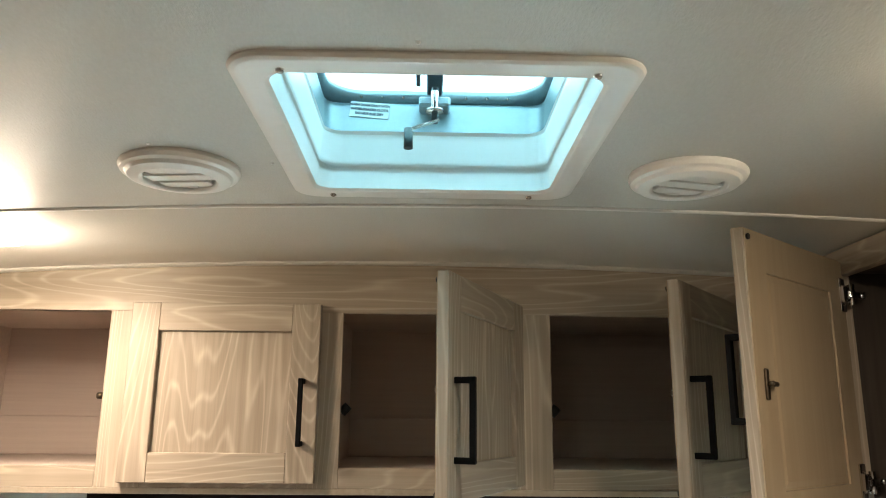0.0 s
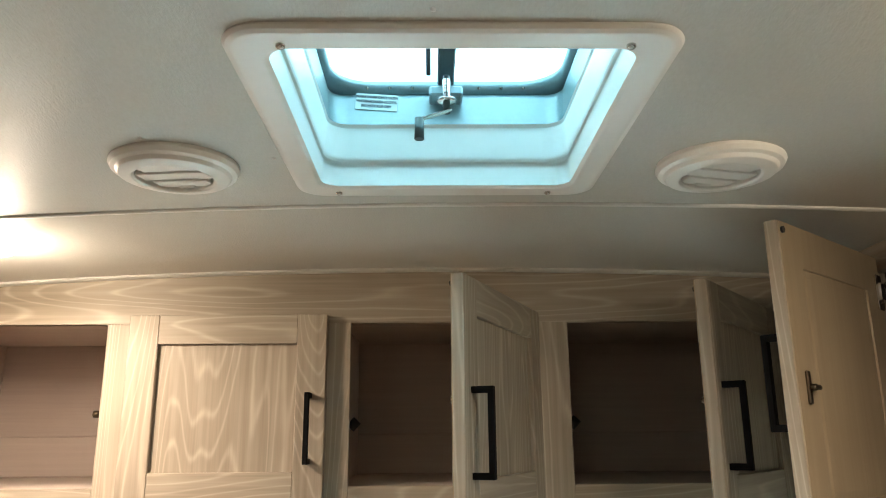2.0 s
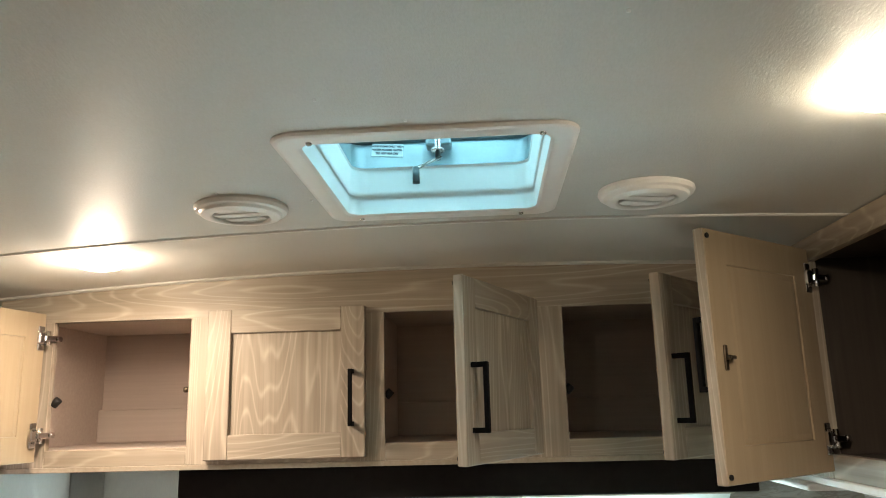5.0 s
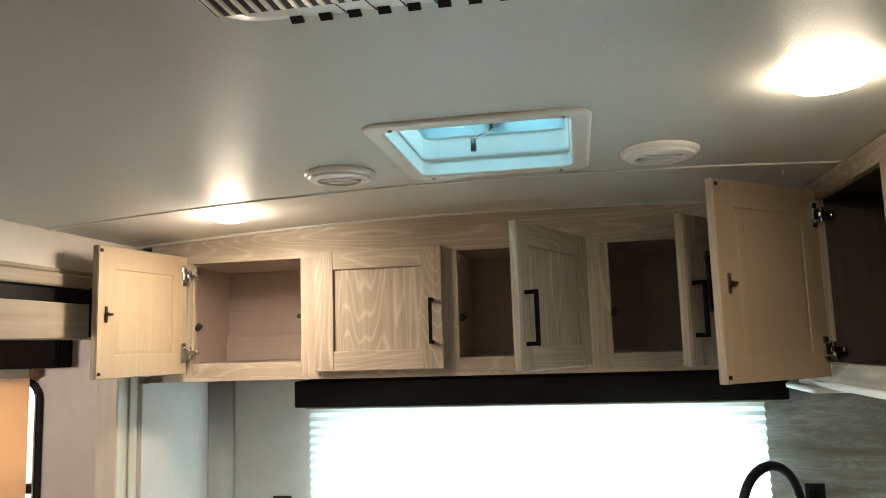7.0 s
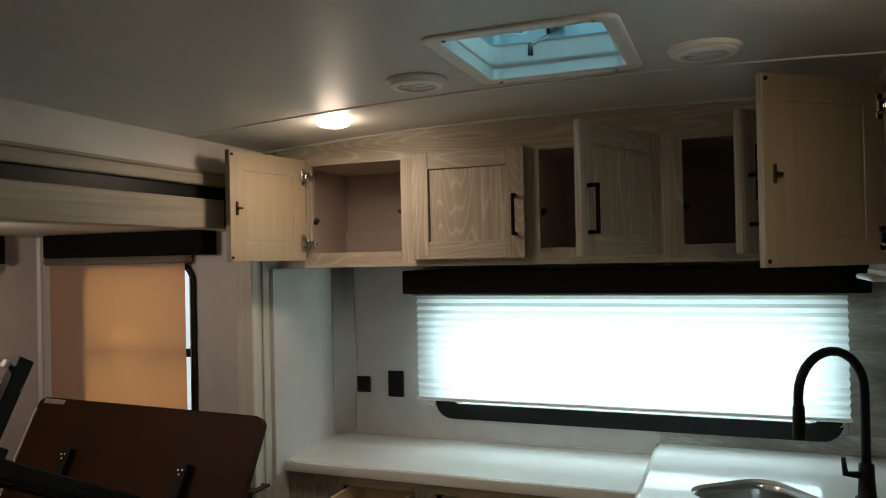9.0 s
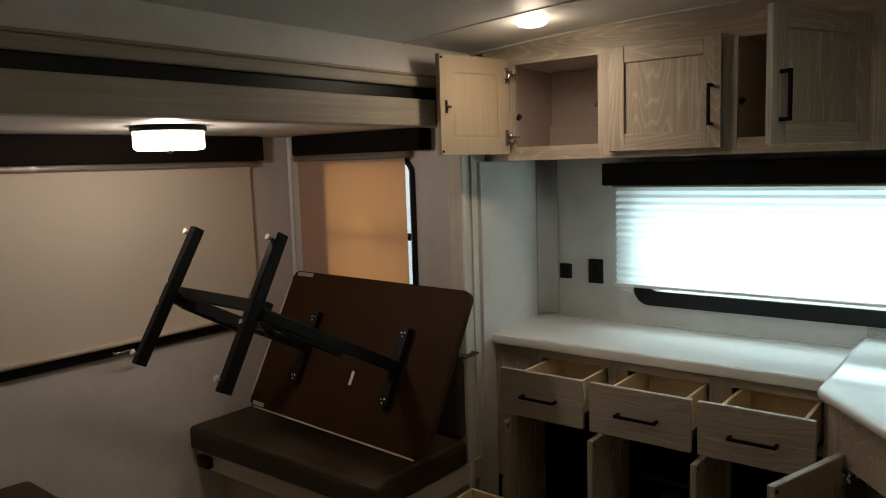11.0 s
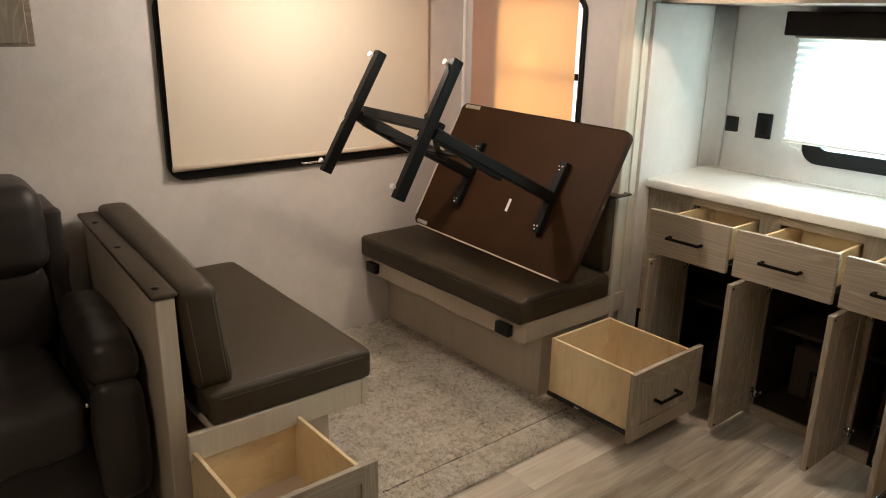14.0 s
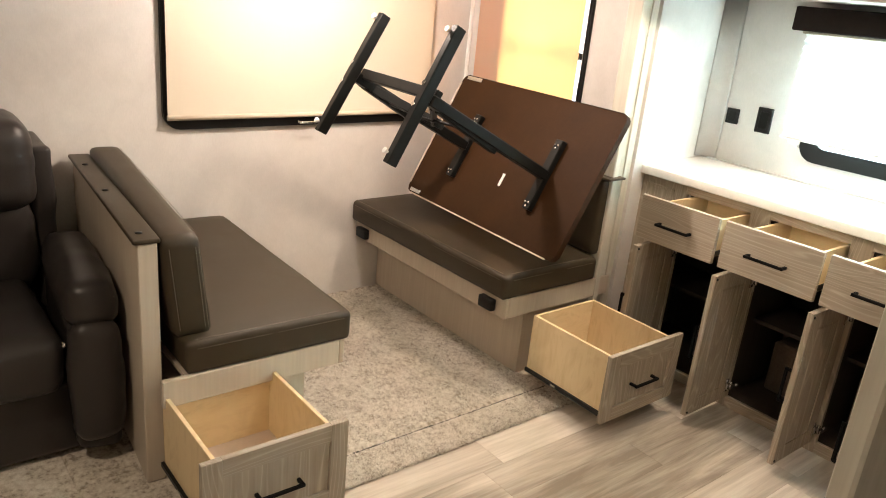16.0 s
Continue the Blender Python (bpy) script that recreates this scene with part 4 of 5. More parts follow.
def side_wall_cabinet():
    """Cabinet on the kitchen side wall, with an open bay and the microwave's bay."""
    x0, x1, y0, y1 = 1.14, RIGHT, 1.28, 2.605
    c = thing("wall_cabinet", (x0, (y0 + y1) / 2, 1.575), "greige wood wall cabinet with an open bay", "cabinet")
    for a, e in ((2.348, y1), (1.895, 1.955), (y0, y0 + 0.05)):
        part("face_stile", box(x0, x0 + 0.019, a, e, 1.575, 2.005, 0.001), M_FRONT_Z, c)
    part("face_rail", box(x0 + 0.0005, x0 + 0.0185, 1.955, 2.348, 1.575, 1.622, 0.001), M_FRONT_Y, c)
    part("face_rail", box(x0 + 0.0005, x0 + 0.0185, y0 + 0.05, 1.895, 1.575, 1.60, 0.001), M_FRONT_Y, c)
    part("top_board", box(x0, x0 + 0.019, y0, y1, 2.005, ceil_z(x0) - 0.003, 0.001), M_FRONT_Y, c)
    part("bottom_board", box(x0 + 0.019, x1, y0, y1, 1.575, 1.590), M_FRONT_Y, c)
    part("divider", box(x0 + 0.019, x1, 1.90, 1.915, 1.590, 2.03), M_BROWN_SHADED, c)
    part("divider", box(x0 + 0.019, x1, 2.36, 2.375, 1.590, 2.03), M_BROWN_SHADED, c)
    part("shelf_board", box(x0 + 0.019, x1, 1.915, 2.36, 1.605, 1.62), M_BROWN_SHADED, c)
    part("top_lining", box(x0 + 0.019, x1 - 0.012, 1.915, 2.36, 2.012, 2.022), M_BROWN_SHADED, c)
    part("back_board", box(x1 - 0.012, x1, 1.915, 2.36, 1.62, 2.012), M_BROWN_SHADED, c)
    part("edge_strip", box(x0 - 0.004, x0 + 0.012, y0, y1, 1.560, 1.575, 0.003), M_WHITE, c, "pale curved edge strip")
    mw = thing("microwave", (x0, 1.62, 1.60), "black built-in microwave oven with rounded corners", "microwave")
    part("body", box(x0 + 0.02, x1 - 0.05, y0 + 0.055, 1.893, 1.603, 1.995), M_RUBBER, mw)
    o = rounded((y0 + 0.05 + 1.895) / 2, 1.80, (1.895 - y0 - 0.05) / 2 - 0.004, 0.195, 0.03)
    part("front_glass", turned(prism(o, x0 - 0.012, x0 + 0.02, 0.003), UPRIGHT_X), M_GLASSDARK, mw)


side_wall_cabinet()
# added white slab for the pale underside of the cabinet corner, beside the valance
solid("corner_ledge", box(1.115, 1.40, 2.42, 2.66, 1.545, 1.560, 0.006, 2), M_WHITE, "small white slab for the pale underside of the cabinet corner", "ledge")


# ---- worktops and base cabinets ----
BASE_Y = 2.690
_t = thing("worktop", (0, 2.9, 0.848), "white laminate worktop along the front wall", "worktop")
part("slab", box(LEFT + 0.001, 0.522, 2.676, FRONT - 0.001, 0.848, 0.885), M_COUNTER, _t)
part("front_edge", box(LEFT + 0.001, 0.522, 2.662, 2.6755, 0.846, 0.8855, 0.006, 3), M_COUNTER, _t, "rounded white front edge")
part("back_lip", box(LEFT + 0.016, 0.522, FRONT - 0.012, FRONT - 0.0015, 0.8855, 0.892, 0.002), M_WALL, _t)


def base_cabinet():
    x0, x1 = LEFT + 0.002, 0.52
    c = thing("base_cabinet", (0, BASE_Y, 0), "greige base cabinet with open doors and pulled-out drawers", "cabinet")
    cols = [(-0.552, -0.262), (-0.185, 0.120), (0.195, 0.485)]
    xs = sorted({x0, x1, *[v for q in cols for v in q]})
    for a, e in zip(xs, xs[1:]):
        if any(abs(a - q[0]) < 1e-6 for q in cols):
            continue
        part("face_stile", box(a, e, BASE_Y, BASE_Y + 0.019, 0.0, 0.846, 0.001), M_FRONT_Z, c)
    for a, e in cols:
        part("face_rail", box(a, e, BASE_Y + 0.0005, BASE_Y + 0.0185, 0.808, 0.846, 0.001), M_FRONT_X, c)
        part("face_rail", box(a, e, BASE_Y + 0.0005, BASE_Y + 0.0185, 0.625, 0.655, 0.001), M_FRONT_X, c)
        part("plinth", box(a, e, BASE_Y + 0.0005, BASE_Y + 0.0185, 0.0, 0.045, 0.001), M_FRONT_X, c)
    part("small_panel", box(-0.735, -0.622, BASE_Y - 0.002, BASE_Y - 0.0005, 0.690, 0.800), M_FRONT_Z, c)
    b = bmesh.new()
    for q in ((-0.748, -0.735, 0.677, 0.813), (-0.622, -0.609, 0.677, 0.813)):
        b = box(q[0], q[1], BASE_Y - 0.008, BASE_Y - 0.0005, q[2], q[3], 0.001, bm=b)
    for q in ((-0.735, -0.622, 0.677, 0.690), (-0.735, -0.622, 0.800, 0.813)):
        b = box(q[0], q[1], BASE_Y - 0.008, BASE_Y - 0.0005, q[2], q[3], 0.001, bm=b)
    part("small_panel_frame", b, M_FRONT_Z, c)
    # inner boards carry the cabinet's shade in their colour
    part("floor_board", box(x0, x1, BASE_Y + 0.019, FRONT - 0.01, 0.02, 0.035), M_BROWN_SHADED, c)
    part("back_board", box(x0, x1, FRONT - 0.02, FRONT - 0.004, 0.035, 0.84), M_BROWN_SHADED, c)
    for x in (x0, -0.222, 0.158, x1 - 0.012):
        part("divider", box(x, x + 0.012, BASE_Y + 0.019, FRONT - 0.02, 0.035, 0.62), M_BROWN_SHADED, c)
    part("shelf_board", box(x0 + 0.012, x1 - 0.012, BASE_Y + 0.13, FRONT - 0.02, 0.345, 0.360), M_BROWN_SHADED, c)
    # pale boxes in dark wood, so that their shade is in the colour
    part("wheel_box", box(-0.15, 0.10, 2.92, FRONT - 0.02, 0.036, 0.26, 0.01), M_WALNUT, c, "boxed-in duct at the back, darkened for the cabinet's shade")
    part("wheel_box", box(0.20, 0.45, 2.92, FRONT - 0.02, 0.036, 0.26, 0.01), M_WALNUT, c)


base_cabinet()


def drawer(m, w, depth, h, fw, fh, label, group, shaker=False, inside=M_PLY_X):
    """A pulled-out drawer in its own frame: front face at y 0 facing -y, box behind it; x across, bottom of the front at z 0."""
    d = thing("drawer", label=label, category="drawer", group=group, m=m)
    if shaker:
        s = 0.055
        part("front_stile", box(-fw / 2, -fw / 2 + s, 0, 0.019, 0, fh, 0.0015), M_FRONT_Z, d)
        part("front_stile", box(fw / 2 - s, fw / 2, 0, 0.019, 0, fh, 0.0015), M_FRONT_Z, d)
        part("front_rail", box(-fw / 2 + s, fw / 2 - s, 0.0004, 0.0186, 0, s, 0.001), M_FRONT_X, d)
        part("front_rail", box(-fw / 2 + s, fw / 2 - s, 0.0004, 0.0186, fh - s, fh, 0.001), M_FRONT_X, d)
        part("front_panel", box(-fw / 2 + s, fw / 2 - s, 0.009, 0.0186, s, fh - s), M_FRONT_Z, d)
    else:
        part("front_panel", box(-fw / 2, fw / 2, 0, 0.018, 0, fh, 0.002), M_FRONT_X, d)
    zb, zt = 0.022, 0.022 + h
    part("side", box(-w / 2, -w / 2 + 0.012, 0.0185, depth, zb, zt, 0.001), M_PLY, d, "pale pine side")
    part("side", box(w / 2 - 0.012, w / 2, 0.0185, depth, zb, zt, 0.001), M_PLY, d, "pale pine side")
    part("back", box(-w / 2 + 0.012, w / 2 - 0.012, depth - 0.012, depth, zb, zt, 0.001), M_PLY_X, d, "yellow pine back")
    part("inner_front", box(-w / 2 + 0.012, w / 2 - 0.012, 0.0185, 0.030, zb, zt, 0.001), M_PLY_X, d, "pale pine board")
    part("bottom", box(-w / 2 + 0.012, w / 2 - 0.012, 0.030, depth - 0.012, zb + 0.006, zb + 0.012), M_HARD, d, "pinkish hardboard bottom")
    for sx in (-1, 1):
        x = sx * (w / 2 + 0.006)
        part("runner", box(x - 0.005, x + 0.005, 0.03, depth, zb - 0.012, zb + 0.004, 0.001), M_RUBBER, d, "black drawer runner")
        part("runner_lip", box(x - 0.006, x + 0.006, 0.022, depth * 0.55, zb - 0.0145, zb - 0.0125, 0.0005), M_STEEL, d, "bright steel runner lip")
        part("runner_clip", box(x - 0.0065, x + 0.0065, depth * 0.60, depth * 0.66, zb - 0.008, zb + 0.001, 0.001), M_STEEL, d)
    if shaker:
        pull(d, (0.0, 0.009, fh * 0.46), (1, 0, 0), (0, -1, 0), 0.135)
    else:
        pull(d, (0.0, 0.0, fh * 0.47), (1, 0, 0), (0, -1, 0), 0.145)
    return d


for _x, _fw in ((-0.408, 0.345), (-0.030, 0.358), (0.343, 0.345)):
    drawer(pose(_x, 2.432, 0.650), _fw - 0.085, 0.40, 0.125, _fw, 0.176, "pulled-out greige drawer with a pale pine box", "base cabinet drawers")
# inner faces take the darker front wood to stand for their shade
for _x, _a in ((-0.555, 273), (-0.187, 270.5), (0.178, 270)):
    shaker_door("cabinet_door", pose(_x, 2.688, 0.040, 0, 0, _a), 0.285, 0.585, -1, "open greige base cabinet door, seen edge on", "base cabinet doors", latch=False, inner=M_FRONT_Z)


def outlet(x0, x1, z0, z1, name, label):
    o = thing(name, ((x0 + x1) / 2, FRONT, z0), label, "outlet" if name == "wall_outlet" else "switch")
    part("plate", box(x0, x1, FRONT - 0.008, FRONT, z0, z1, 0.003), M_RUBBER, o)
    cx, cz = (x0 + x1) / 2, (z0 + z1) / 2
    w, h = (x1 - x0) * 0.28, (z1 - z0) * 0.33
    part("insert", box(cx - w, cx + w, FRONT - 0.011, FRONT - 0.0082, cz - h, cz + h, 0.001), M_BLACK, o)


outlet(-0.718, -0.656, 1.060, 1.128, "wall_outlet", "small square black outlet on the front wall")
outlet(-0.572, -0.500, 1.047, 1.156, "wall_outlet", "tall black double outlet on the front wall")
outlet(1.265, 1.330, 1.095, 1.205, "wall_switch", "black switch plate on the stone-look panel")


# ---- sink corner ----
SZ = 0.929
SINK = [(0.530, FRONT - 0.008), (0.530, 2.440), (0.98, 1.86), (0.98, 1.25), (RIGHT - 0.008, 1.25), (RIGHT - 0.008, FRONT - 0.008)]
SCX, SCY, SROT = 0.885, 2.545, -52.0


def sink_outline(h, w, r):
    m = Matrix.Translation((SCX, SCY, 0)) @ Matrix.Rotation(radians(SROT), 4, "Z")
    return [tuple((m @ Vector((x, y, 0)))[:2]) for x, y in rounded(0, 0, w, h, r, 8)]


def slab_with_hole(outer, inner, z0, z1):
    """A flat slab with an opening, closed at its edges."""
    b = bmesh.new()
    for z in (z0, z1):
        es = []
        for loop in (outer, inner):
            vs = [b.verts.new((x, y, z)) for x, y in loop]
            es += [b.edges.new((vs[k], vs[(k + 1) % len(vs)])) for k in range(len(vs))]
        bmesh.ops.triangle_fill(b, use_beauty=True, use_dissolve=False, edges=es)
    for loop in (outer, inner):
        b = rings_mesh([[(x, y, z) for x, y in loop] for z in (z0, z1)], smooth=False, bm=b)
    bmesh.ops.remove_doubles(b, verts=b.verts, dist=1e-5)
    return b


_t = thing("sink_worktop", (0.95, 2.3, SZ - 0.038), "white worktop with cut-out for the corner sink", "worktop")
part("slab", slab_with_hole(SINK, sink_outline(0.155, 0.215, 0.085), SZ - 0.038, SZ), M_COUNTER, _t)
_b = tube([(x, y, SZ - 0.019) for x, y in ((0.530, FRONT - 0.01), (0.530, 2.45), (0.533, 2.437), (0.98, 1.862), (0.98, 1.26))], 0.0192, 12)
part("rounded_edge", _b, M_COUNTER, _t, "rounded white edge")


def sink():
    t = thing("sink", (SCX, SCY, SZ - 0.18), "stainless steel undermount sink bowl", "sink")

    def loop(d, z, r=0.085):
        return [(x, y, z) for x, y in sink_outline(0.155 - d, 0.215 - d, max(0.02, r - d * 0.5))]

    part("bowl", rings_mesh([loop(0.0012, SZ - 0.010), loop(0.004, SZ - 0.011), loop(0.007, SZ - 0.03), loop(0.012, SZ - 0.16), loop(0.03, SZ - 0.178), loop(0.10, SZ - 0.182)], cap1=True), M_STEEL, t)
    part("drain", lathe(SCX, SCY, [(0.045, SZ - 0.180), (0.040, SZ - 0.177), (0.03, SZ - 0.182), (0.0, SZ - 0.184)], 24), M_CHROME, t)


sink()


def faucet():
    x, y = 1.128, 2.655
    t = thing("faucet", (x, y, SZ), "matte black gooseneck kitchen faucet with pull-down spout", "faucet")
    part("base", lathe(x, y, [(0.030, SZ), (0.030, SZ + 0.006), (0.024, SZ + 0.010), (0.021, SZ + 0.06), (0.020, SZ + 0.10), (0.013, SZ + 0.105)], 24), M_BLACK, t)
    dx, dy = -0.79, -0.613
    pts = [(x, y, SZ + 0.09), (x, y, SZ + 0.30)]
    r, cz = 0.112, SZ + 0.305
    for k in range(1, 15):
        a = math.pi * k / 14
        q = r - r * math.cos(a)
        pts.append((x + dx * q, y + dy * q, cz + 0.115 * math.sin(a)))
    pts.append((x + dx * 2 * r, y + dy * 2 * r, cz - 0.03))
    part("neck", tube(pts, 0.0125, 14), M_BLACK, t)
    ex, ey = x + dx * 2 * r, y + dy * 2 * r
    part("spray_head", lathe(ex, ey, [(0.0135, cz - 0.025), (0.0155, cz - 0.032), (0.017, cz - 0.11), (0.015, cz - 0.116), (0.0, cz - 0.116)], 20), M_BLACK, t)
    part("lever", tube([(x - 0.02, y - 0.008, SZ + 0.07), (x - 0.055, y - 0.02, SZ + 0.075), (x - 0.060, y - 0.024, SZ + 0.12)], [0.010, 0.009, 0.006], 10), M_BLACK, t)


faucet()


def corner_base():
    """Angled base cabinet under the sink and the run beside it."""
    c = thing("base_cabinet", (0.9, 2.2, 0), "greige angled corner base cabinet under the sink", "cabinet")
    part("left_side", box(0.535, 0.548, 2.47, FRONT - 0.01, 0.0, SZ - 0.039), M_FRONT_Z, c)
    a, e = Vector((0.548, 2.462, 0)), Vector((0.998, 1.882, 0))
    d = (e - a).normalized()
    for s0, s1, z0, z1, mt in ((0.0, 0.07, 0, SZ - 0.039, M_FRONT_Z), (0.66, 0.733, 0, SZ - 0.039, M_FRONT_Z), (0.07, 0.66, SZ - 0.20, SZ - 0.039, M_FRONT_X), (0.07, 0.66, 0, 0.06, M_FRONT_X)):
        m = (z0 + z1) / 2
        p, q = a + d * s0, a + d * s1
        part("face_board", bar((p.x, p.y, m), (q.x, q.y, m), 0.018, z1 - z0, bevel=0.001), mt, c)
    part("side_run", box(0.998, 1.016, 1.25, 1.88, 0.0, SZ - 0.039), M_FRONT_Z, c)


corner_base()
shaker_door("cabinet_door", pose(0.600, 2.385, 0.050, 0, 0, 252.7), 0.345, 0.715, -1, "open sink cabinet door showing its pale inner face", "base cabinet doors", latch=False)


def oven():
    """Range under the side worktop with its glass door let down."""
    t = thing("oven", (1.2, 1.55, 0), "black range with its glass oven door let down", "oven")
    part("body", box(1.018, RIGHT - 0.01, 1.27, 1.80, 0.05, SZ - 0.04, 0.003), M_RUBBER, t)
    part("door", box(0.615, 1.016, 1.29, 1.78, 0.478, 0.500, 0.004), M_GLASSDARK, t, "dark glass oven door")
    for x in (0.612, 0.640, 0.662):
        part("trim_strip", box(x, x + 0.005, 1.29, 1.78, 0.500, 0.506, 0.001), M_CHROME, t, "bright metal strip")


oven()


def refrigerator():
    t = thing("refrigerator", (1.3, 1.0, 0), "refrigerator with an open pale wood-fronted door", "refrigerator")
    part("body", box(1.02, RIGHT - 0.01, 0.82, 1.235, 0.02, 1.28, 0.004), M_RUBBER, t)
    a, e = (1.018, 1.215), (0.886, 0.815)
    part("door", bar((a[0], a[1], 0.69), (e[0], e[1], 0.69), 0.032, 1.16, bevel=0.004), M_TRIMZ, t, "pale wood-fronted door, open")


refrigerator()
solid("glass_sink_cover", turned(box(-0.10, 0.10, -0.16, 0.16, 0.0, 0.008, 0.003), pose(1.005, 2.265, SZ + 0.0005, 0, 0, -34)), M_GLASSDARK, "dark tempered glass cover beside the sink", "sink cover")


# ---- dinette ----
def cushion(name, x0, x1, y0, y1, z0, z1, parent, r=0.02, crown=0.010, sag=0.0):
    """A stuffed vinyl block: rounded edges, a crowned top and soft unevenness."""
    b = bmesh.new()
    bmesh.ops.create_cube(b, size=1.0, matrix=Matrix.Translation(((x0 + x1) / 2, (y0 + y1) / 2, (z0 + z1) / 2)) @ Matrix.Diagonal((x1 - x0, y1 - y0, z1 - z0, 1)))
    bmesh.ops.bevel(b, geom=list(b.edges), offset=r, segments=3, profile=0.55, affect="EDGES")
    bmesh.ops.subdivide_edges(b, edges=[e for e in b.edges if e.calc_length() > 0.2], cuts=7, use_grid_fill=True)
    bmesh.ops.subdivide_edges(b, edges=[e for e in b.edges if e.calc_length() > 0.08], cuts=1, use_grid_fill=True)
    for v in b.verts:
        u = (v.co.x - x0) / (x1 - x0) * 2 - 1
        w = (v.co.y - y0) / (y1 - y0) * 2 - 1
        q = (v.co.z - z0) / (z1 - z0) * 2 - 1
        k = max(0, 1 - u * u) * max(0, 1 - w * w)
        v.co.z += q * crown * k
        kn = noise.noise(v.co * 9.0) * 0.0022
        v.co += Vector((u, w, q)).normalized() * kn
        # creases that run in from the corners
        cr = max(0.0, abs(u) - 0.72) * max(0.0, abs(w) - 0.72) * 12.8
        v.co.z -= 0.004 * cr * (0.5 + 0.5 * math.sin(58 * (abs(u) - abs(w))))
    for f in b.faces:
        f.smooth = True
    return part(name, b, M_SEAT, parent)


def stitch(parent, pts, step=0.009):
    """Short pale stitches along a line."""
    b = bmesh.new()
    for p, q in zip(pts, pts[1:]):
        p, q = Vector(p), Vector(q)
        n = max(1, int((q - p).length / step))
        for k in range(n):
            a, e = p.lerp(q, k / n), p.lerp(q, (k + 0.66) / n)
            b = tube([a, e], 0.0011, 4, bm=b)
    return part("stitching", b, M_THREAD, parent, "pale double stitching")


def seat_seams(parent, x0, x1, y0, y1, front):
    """Two stitched lines round the free edges of a seat cushion: one on top, one on the side."""
    made = []
    far, near = (y1, y0) if front < 0 else (y0, y1)
    for inset, z in ((0.015, 0.4930), (0.0002, 0.4700)):
        e = near - front * inset
        made.append(stitch(parent, [(x0 + 0.03, e, z), (x1 - 0.03, e, z)]))
        made.append(stitch(parent, [(x1 - inset, e - front * 0.03, z), (x1 - inset, far + front * 0.03, z)]))
    return made


BX0, BX1 = SLIDE_X + 0.004, -0.775


def bench_front():
    """Bench below the end window."""
    t = thing("dinette_bench", (-1.3, 2.3, 0), "dinette bench, greige wood base, taupe vinyl cushions", "bench", "dinette benches")
    part("pedestal", box(BX0, -0.800, 2.085, SLIDE_Y1, 0.012, 0.30, 0.002), M_BENCH, t)
    part("seat_rail", box(BX0, -0.772, 1.945, 1.965, 0.300, 0.388, 0.003), M_BENCH, t, "greige front rail")
    part("side_rail", box(-0.792, -0.772, 1.965, SLIDE_Y1, 0.300, 0.388, 0.003), M_BENCH, t)
    part("seat_board", box(BX0, -0.793, 1.966, SLIDE_Y1, 0.372, 0.386), M_BENCH, t)
    part("corner_block", box(-0.86, -0.795, 1.970, 2.084, 0.300, 0.340, 0.002), M_BENCH, t)
    for x in (-0.865, -1.80):
        part("table_bracket", box(x - 0.040, x + 0.040, 1.915, 1.9445, 0.318, 0.368, 0.006, 2), M_RUBBER, t, "black plastic table bracket")
    cushion("seat_cushion", BX0, -0.762, 1.915, 2.46, 0.389, 0.492, t)
    seat_seams(t, BX0, -0.762, 1.915, 2.46, -1)
    cushion("back_cushion", BX0, -0.785, 2.440, 2.545, 0.49, 0.828, t, 0.025, 0.0)
    part("back_cap", box(-0.90, -0.748, 2.43, 2.532, 0.831, 0.840, 0.002), M_SEAT, t)


bench_front()


